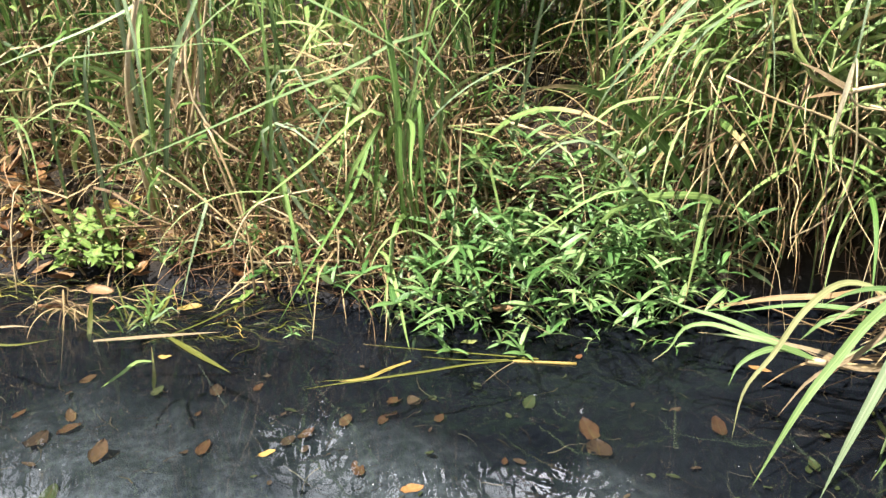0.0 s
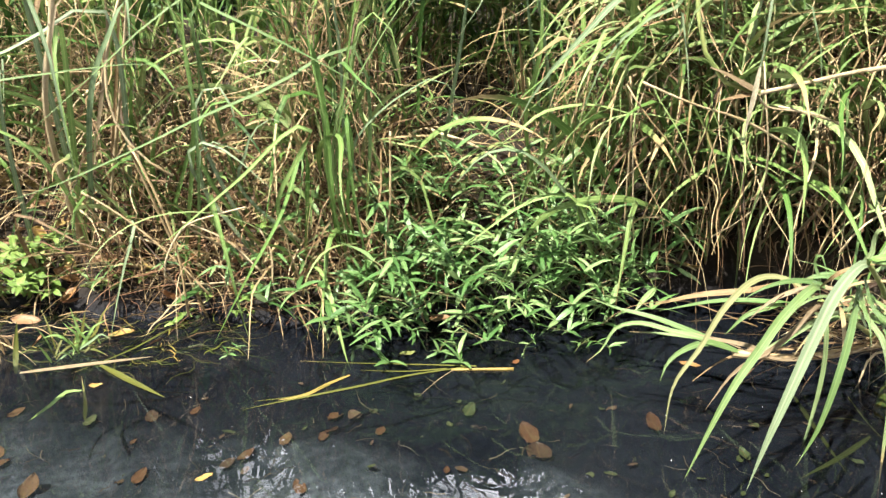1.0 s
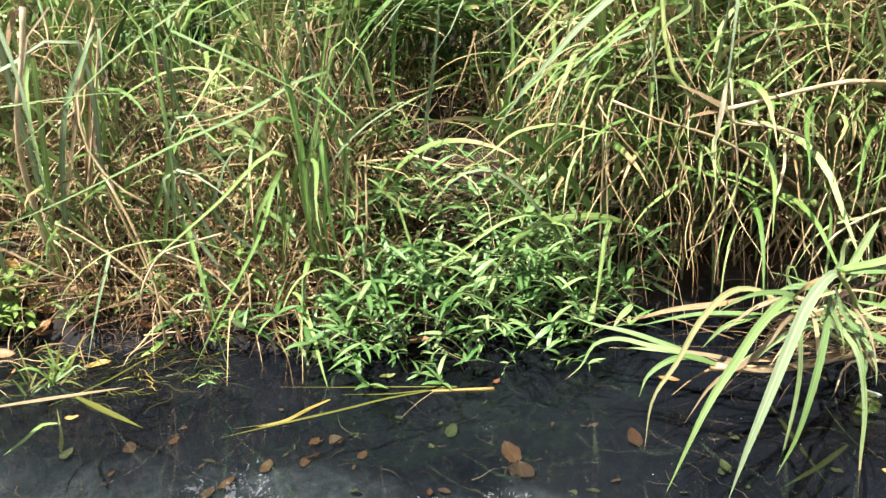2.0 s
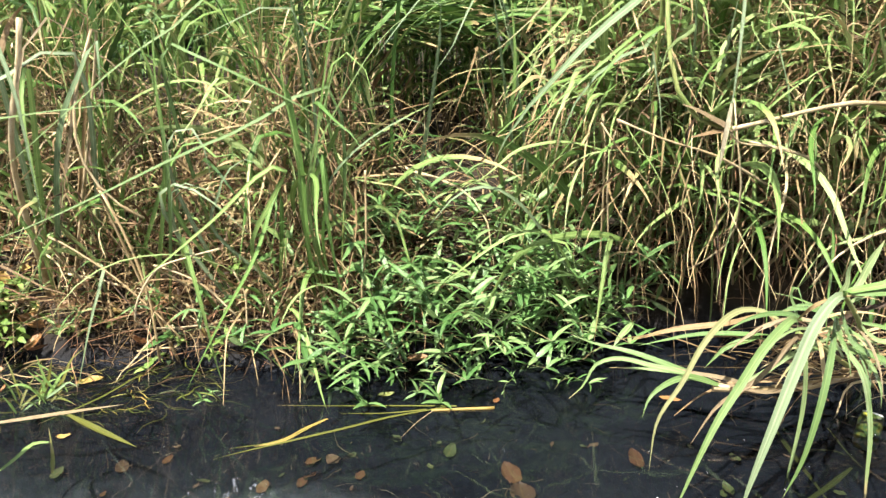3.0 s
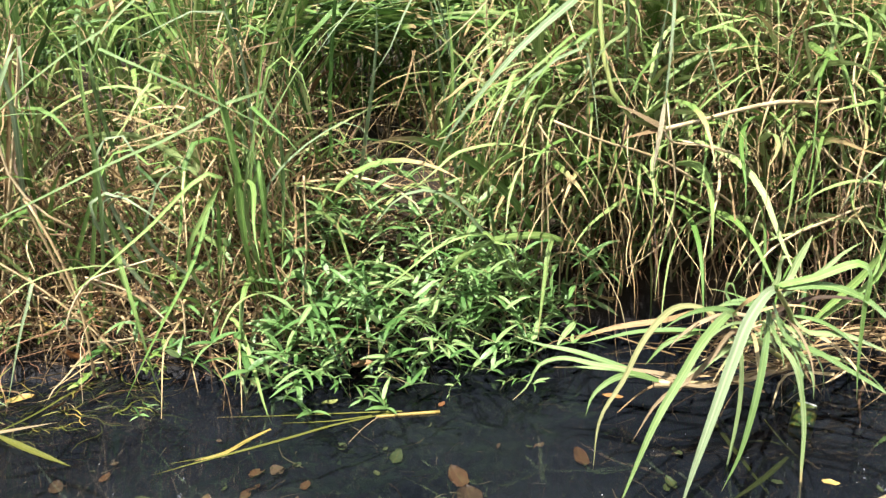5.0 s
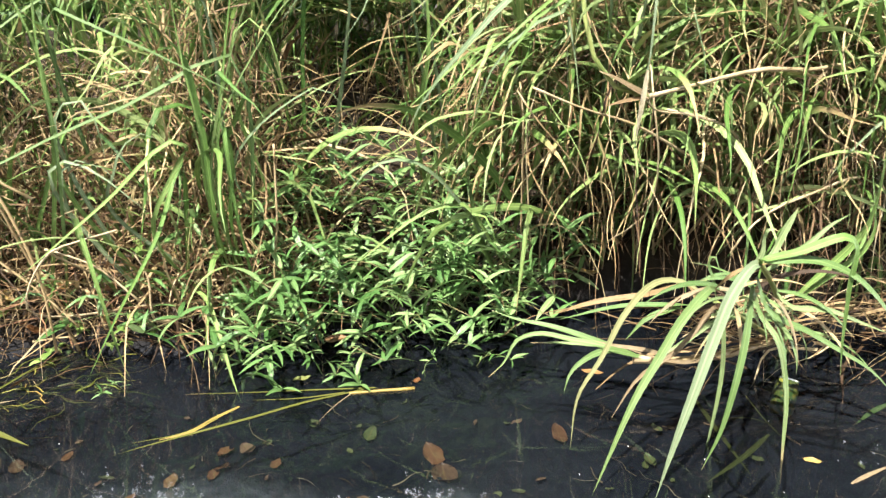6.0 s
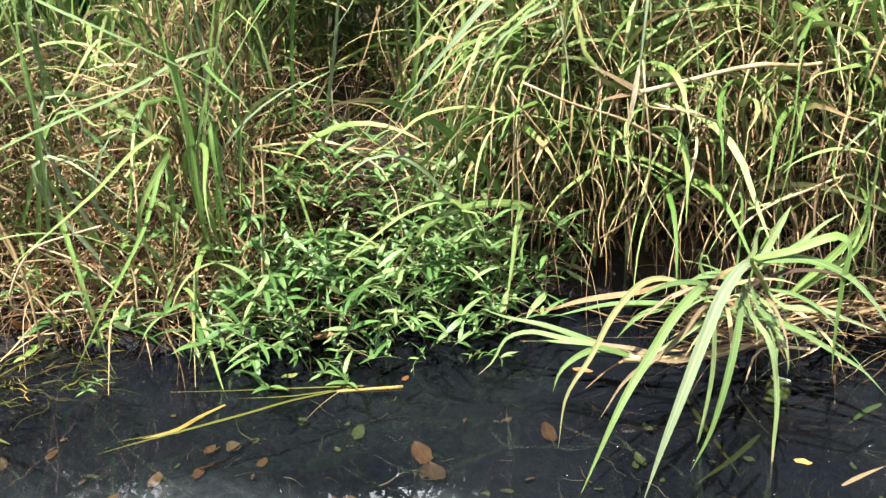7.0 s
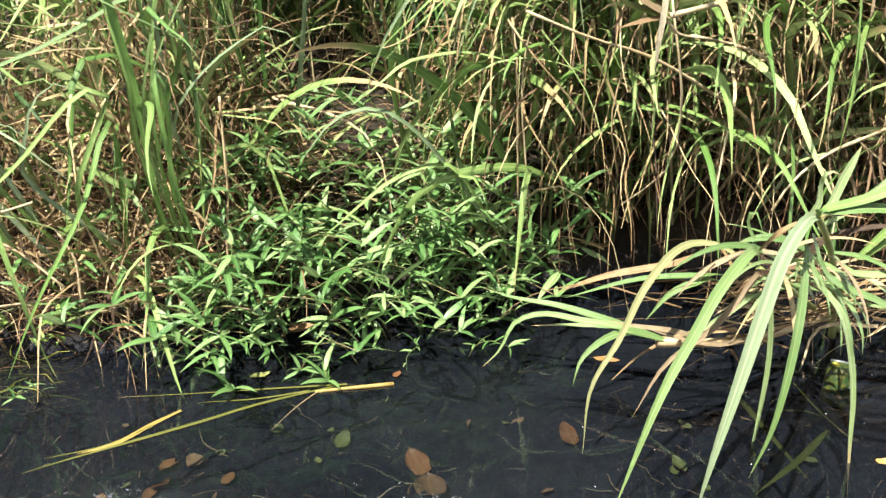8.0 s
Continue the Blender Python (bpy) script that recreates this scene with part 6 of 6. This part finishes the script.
for x, y, size, turn, shape, material in ON_WATER:
    fallen_leaf(shape, lying(x, y, 0.001, size, turn) @ MIDDLE, material, {"yellow_leaf": "fallen yellow leaf floating on the water", "dead_leaf": "curled orange-brown leaf floating on the water"}.get(material.name, "faded green leaf floating on the water"), "floating leaves")

SUNK_LEFT = [   # x, y, length, turn
    (-1.025, 2.240, 0.067, 66), (-0.972, 2.019, 0.062, 122), (-0.938, 1.943, 0.076, 58), (-0.987, 1.864, 0.095, 86), (-0.528, 1.875, 0.074, 82), (-0.790, 1.812, 0.095, 94),
    (-0.152, 2.003, 0.065, 84), (-0.306, 1.934, 0.058, 62), (-0.260, 1.960, 0.078, 68), (-0.094, 1.827, 0.070, 114), (-0.024, 2.147, 0.074, 60), (0.036, 2.135, 0.070, 118),
    (-0.454, 2.182, 0.056, 78), (0.302, 1.857, 0.036, 86), (0.551, 2.025, 0.095, 106), (0.565, 1.920, 0.118, 88), (0.915, 2.015, 0.098, 86), (-1.144, 2.044, 0.050, 66), (-0.044, 2.008, 0.050, 62),
]
SUNK_RIGHT = [
    (-0.584, 1.877, 0.034, 58), (-0.596, 2.035, 0.031, 78), (-0.024, 2.031, 0.058, 58), (0.116, 2.065, 0.050, 70), (-0.580, 2.161, 0.065, 98), (-1.180, 1.955, 0.067, 70),
]
SUNK_FADED = [
    (-0.855, 1.658, 0.112, 94), (-0.764, 2.156, 0.065, 74), (0.226, 2.224, 0.062, 120), (0.384, 2.124, 0.070, 62), (1.215, 2.014, 0.070, 84), (1.131, 1.871, 0.062, 94), (1.420, 1.825, 0.067, 94),
]
for c, (x, y, size, turn) in enumerate(SUNK_LEFT + SUNK_RIGHT):
    fallen_leaf(c, lying(x, y, float(ground_z(x, y)) + 0.006, size * 1.0, turn, place.normal(0, 6), place.normal(0, 6)) @ MIDDLE, (m_sodden, m_sodden, m_sodden, m_brown)[c % 4], "sodden brown leaf sunk on the stream bed", "sunken leaves")
for c, (x, y, size, turn) in enumerate(SUNK_FADED):
    fallen_leaf(c, lying(x, y, float(ground_z(x, y)) + 0.012, size * 0.9, turn, place.normal(0, 9), place.normal(0, 9)) @ MIDDLE, m_old_green, "faded olive leaf sunk on the stream bed", "sunken leaves")
for c in range(60):
    x, y = place.uniform(-1.3, 1.7), place.uniform(1.5, 2.35)
    fallen_leaf(c, lying(x, y, float(ground_z(x, y)) + 0.006, place.uniform(0.02, 0.045), place.uniform(0, 360), place.normal(0, 12), place.normal(0, 12)), (m_brown, m_old_green, m_brown, m_old_green)[c % 4], "dull brown leaf sunk on the stream bed", "sunken leaves")

# fine pale bits of stalk and thread lying on the bed
n = 420
x, y = place.uniform(-1.6, 1.9, n), place.uniform(1.35, 2.4, n)
bits = grow(np.stack([x, y, ground_z(x, y) + place.uniform(0.004, 0.03, n)], -1), place.uniform(0, 6.28, n), 0.012 + 0.16 * place.uniform(0, 1, n) ** 3, np.radians(place.normal(2, 7, n)), np.radians(place.uniform(-5, 15, n)),
            place.uniform(0.0012, 0.004, n), 6, straw_width(6), wobble=0.25, fold=0.05)
bed_litter = thing("bed_litter", mesh_of("bed_litter", *bits), m_straw_stuff, "fine pale bits of dead grass strewn over the stream bed", "litter", kind="stuff")

# litter on the bank
for c in range(170):
    if c < 90:
        x = place.uniform(-1.85, -0.92)
        d = 0.04 + 0.45 * place.uniform()
    elif c < 153:
        x = place.uniform(-1.75, -0.35)
        d = -0.04 + 0.5 * place.uniform() ** 1.2
    else:
        x, d = place.uniform(-0.3, 1.9), place.uniform(0.02, 0.25)
    y = float(edge_y(x)) + d
    fallen_leaf(c, lying(x, y, max(float(ground_z(x, y)), 0.0) + place.uniform(0.008, 0.05), place.uniform(0.045, 0.11), place.uniform(0, 360), place.normal(0, 22), 45 * min(1, max(d, 0.03) * 6) * place.uniform(-1, 1)),
                (m_brown, m_dead, m_brown, m_dead, m_brown, m_yellow)[c % 6] if c % 12 != 5 else m_yellow, ("fallen yellow leaf" if c % 6 == 5 else "dry brown fallen leaf") + " lying in the litter on the bank", "leaf litter")

BIG_LITTER = [   # x, y, length, turn, material
    (-1.50, 2.80, 0.130, 20, m_yellow),
    (-1.55, 2.73, 0.110, 60, m_dead),
    (-1.26, 2.69, 0.110, 20, m_dead),
    (-1.25, 2.62, 0.100, 160, m_dead),
    (-1.16, 2.56, 0.090, 10, m_brown),
    (-1.08, 2.75, 0.110, 5, m_dead),
    (-1.14, 2.73, 0.080, 150, m_brown),
    (-1.00, 2.61, 0.060, 30, m_dead),
    (-1.34, 3.01, 0.150, 200, m_brown),
    (-1.17, 3.07, 0.130, 100, m_brown),
    (-0.99, 2.85, 0.120, 60, m_dead),
]
SMALLER_LITTER = [
    (-0.99, 3.03, 0.110, 100, m_brown),
    (-1.48, 2.85, 0.110, 40, m_brown),
    (-1.63, 3.00, 0.120, 80, m_brown),
    (-1.43, 2.94, 0.100, 160, m_brown),
    (-1.64, 3.12, 0.120, 20, m_brown),
    (-1.07, 2.92, 0.100, 120, m_dead),
    (-0.87, 2.82, 0.100, 40, m_brown),
    (-1.24, 2.39, 0.090, 30, m_dead),
    (-0.98, 2.33, 0.060, 90, m_dead),
    (-0.05, 2.70, 0.080, 20, m_brown),
    (0.06, 2.74, 0.070, 100, m_brown),
    (-0.62, 2.31, 0.050, 20, m_dead),
    (-0.90, 2.69, 0.100, 330, m_brown),
    (-0.77, 2.66, 0.090, 200, m_brown),
    (-1.69, 2.81, 0.120, 20, m_brown),
    (-1.62, 2.60, 0.110, 70, m_dead),
]
for c, (x, y, size, turn, material) in enumerate(BIG_LITTER + SMALLER_LITTER):
    fallen_leaf(c, lying(x, y, max(float(ground_z(x, y)) + 0.10, 0.02), size * 1.08, turn, place.normal(0, 20), place.choice([-1, 1]) * place.uniform(10, 45)), material,
                ("large fallen yellow leaf" if material is m_yellow else "large dry brown leaf") + " lying on the bank above the water", "leaf litter")
fallen_leaf(1, lying(0.19, 2.39, 0.135, 0.07, 15, 5, 10), m_yellow, "fallen yellow leaf caught on the weeds", "leaf litter")
fallen_leaf(4, lying(0.27, 2.36, 0.06, 0.08, 10, 0, 15), m_brown, "dry brown leaf caught under the weeds", "leaf litter")

# small sprigs of the weed growing out of the water
for x, y, turn, size in ((0.555, 2.175, 60, 0.45), (0.26, 2.26, 190, 0.5), (-0.30, 2.27, 250, 0.5), (0.72, 2.22, 300, 0.6), (0.44, 2.25, 200, 0.6), (0.12, 2.30, 240, 0.6)):
    sprig = copy_thing(WEEDS[int(abs(x) * 10) % 4], Matrix.Translation((x, y, -0.005)) @ Matrix.Rotation(radians(turn), 4, "Z"))
    sprig.scale = (size, size, size)

# tiny white domes strewn on the water
n = 32
bx, by, br = place.uniform(-1.0, 1.7, n), place.uniform(1.4, 2.35, n), place.uniform(0.0004, 0.0012, n)
bx[:25] = place.uniform(0.8, 1.7, 25)
by[:25] = place.uniform(1.45, 1.9, 25)
ang, hgt = np.arange(8) / 8 * 2 * math.pi, np.array([0.0, 0.5, 0.85, 1.0])
dome = np.concatenate([np.stack([math.cos(math.asin(h)) * np.cos(ang) if h < 1 else 0.05 * np.cos(ang), math.cos(math.asin(h)) * np.sin(ang) if h < 1 else 0.05 * np.sin(ang), np.full(8, h)], -1) for h in hgt])
i, j = np.meshgrid(np.arange(3), np.arange(8), indexing="ij")
fa = np.stack([i * 8 + j, i * 8 + (j + 1) % 8, i * 8 + 8 + (j + 1) % 8, i * 8 + 8 + j], -1).reshape(-1, 4)
bubbles = thing("bubbles", mesh_of("bubbles", np.concatenate([dome * r + (x, y, 0.0005) for x, y, r in zip(bx, by, br)]), np.concatenate([fa + 32 * c for c in range(n)])), stem_mat("foam", (0.75, 0.77, 0.78), (0.85, 0.86, 0.86)),
                "scattered tiny white specks on the water", "foam", kind="stuff")

# ---- half-sunk can ----
can = tagged(new("drinks_can"), "half-sunk drinks can with pale lid and yellow-green side", "can")
can.matrix_basis = Matrix.Translation((1.56, 1.93, -0.045)) @ Matrix.Rotation(radians(25), 4, "Y") @ Matrix.Rotation(radians(-20), 4, "X")


def ring_mesh(name, rows, sides=28):
    """A turned shape from rows of (radius, height)."""
    ang = np.arange(sides) / sides * 2 * math.pi
    verts = np.concatenate([np.stack([r * np.cos(ang), r * np.sin(ang), np.full(sides, h)], -1) for r, h in rows])
    i, j = np.meshgrid(np.arange(len(rows) - 1), np.arange(sides), indexing="ij")
    a, b = i * sides + j, i * sides + (j + 1) % sides
    return mesh_of(name, verts, np.stack([a, b, b + sides, a + sides], -1).reshape(-1, 4), np.stack([np.tile(ang / 6.283, len(rows)), np.repeat(np.linspace(0, 1, len(rows)), sides)], -1))


def tin_mat(name, a, b, metal, rough):
    s = Mat(name)
    pos = s.add("TexCoord").outputs["Object"]
    n = s.noise(pos, 55.0, 4.0)
    shader = s.skin(s.mix(s.span(n, 0.4, 0.62), a, b), rough, s.bump(s.noise(pos, 200.0), 0.2))
    s.t.nodes["Principled BSDF"].inputs["Metallic"].default_value = metal
    return shader


part("body", ring_mesh("body", [(0.0005, -0.055), (0.024, -0.055), (0.027, -0.050), (0.033, -0.042), (0.033, 0.030), (0.032, 0.036), (0.027, 0.047)]), tin_mat("faded_print", (0.10, 0.20, 0.05), (0.42, 0.36, 0.05), 0.2, 0.45), can, "faded yellow-green side")
part("lid", ring_mesh("lid", [(0.027, 0.047), (0.0285, 0.050), (0.0275, 0.0515), (0.0255, 0.050), (0.0245, 0.046), (0.0005, 0.0465)]), tin_mat("pale_tin", (0.75, 0.75, 0.74), (0.6, 0.6, 0.6), 0.6, 0.35), can, "pale metal lid")


# ---- added shrubs: dark backing behind the grass, skylight block behind the camera ----
def shrub_leaf_mat():
    s = Mat("shrub_leaves")
    rnd = s.add("NewGeometry").outputs["Random Per Island"]
    pos = s.add("TexCoord").outputs["Object"]
    col = s.ramp(rnd, [(0.0, (0.020, 0.055, 0.014)), (0.6, (0.045, 0.10, 0.024)), (1.0, (0.10, 0.16, 0.04))])
    col = s.mix(s.span(s.noise(pos, 1.2, 3.0), 0.4, 0.7, 0.0, 0.5), col, (0.03, 0.06, 0.02))
    return s.skin(col, 0.45, None, 0.4, 0.15)


m_shrub_leaf = shrub_leaf_mat()
m_bark = stem_mat("bark", (0.07, 0.055, 0.04), (0.14, 0.115, 0.085))


def added_shrub(seed, height, radius, low):
    """A shrub at the origin: tapered trunk, limbs, and a ragged crown of leaf clumps that starts at height low."""
    r = np.random.default_rng(seed)
    shrub = tagged(new("shrub"), "dense dark green shrub added as dark backing and to cut skylight", "shrub", "shrubs behind the grass")
    lean = r.normal(0, 0.25, 2)
    trunk = [(0, 0, -0.2), (lean[0] * 0.3, lean[1] * 0.3, height * 0.3), (lean[0], lean[1], height * 0.62), (lean[0] * 1.3, lean[1] * 1.3, height * 0.9)]
    part("trunk", tube_mesh("trunk", trunk, 0.045, 0.012, 12, 8), m_bark, shrub)
    pts = curve_points(trunk, 30)
    tips = []
    for b in range(11):
        f = (low / height) + (0.93 - low / height) * (b + 0.5) / 11
        at = pts[min(29, int(f * 30))]
        az = b * 2.4 + r.normal(0, 0.3)
        reach = radius * (0.55 + 0.45 * math.sin(math.pi * min(1.0, 0.25 + f * 0.75))) * r.uniform(0.7, 1.1)
        end = at + np.array([math.cos(az) * reach, math.sin(az) * reach, reach * r.uniform(0.1, 0.6)])
        mid = (at + end) / 2 + np.array([0, 0, 0.12 * reach])
        part("limb", tube_mesh("limb", [at, mid, end], 0.018, 0.006, 7, 5), m_bark, shrub)
        line = curve_points([at, mid, end], 8)
        tips += [line[g] + r.normal(0, 0.28, 3) for g in (2, 3, 4, 5, 6, 7, 7)]
    tips = np.array(tips)
    n = 3600
    c = tips[r.integers(0, len(tips), n)]
    root = c + r.normal(0, 0.30, (n, 3)) * (1.0, 1.0, 0.75)
    root[:, 2] = np.maximum(root[:, 2], 0.15)
    leaves = grow(root, r.uniform(0, 6.28, n), r.uniform(0.09, 0.2, n), np.radians(r.uniform(-60, 40, n)), np.radians(r.uniform(0, 50, n)), r.uniform(0.045, 0.085, n), 4, np.array([0.3, 1.0, 0.8, 0.06]))
    part("crown", mesh_of("crown", *leaves), m_shrub_leaf, shrub)
    return shrub


ADDED_SHRUBS = [added_shrub(320 + g, 1.9, 0.95, 0.15) for g in range(3)]
yard = np.random.default_rng(21)


def set_shrub(first, kind, x, y, size):
    m = Matrix.Translation((x, y, float(ground_z(x, y)))) @ Matrix.Rotation(yard.uniform(0, 6.28), 4, "Z") @ Matrix.Scale(size, 4)
    if first:
        kind.matrix_basis = m
    else:
        copy_thing(kind, m).scale = m.to_scale()


# added row that darkens the gaps behind the tall grass
for c in range(17):
    set_shrub(c < 3, ADDED_SHRUBS[c % 3], -6.6 + 0.95 * c + yard.normal(0, 0.15), 7.3 + yard.uniform(-0.3, 0.5), yard.uniform(0.85, 1.05))
# added row out of view behind the camera, cuts skylight on the bank
for c in range(9):
    set_shrub(False, ADDED_SHRUBS[c % 3], -7.0 + 1.75 * c + yard.normal(0, 0.2), -5.0 + yard.uniform(-0.5, 0.5), yard.uniform(1.7, 2.1))
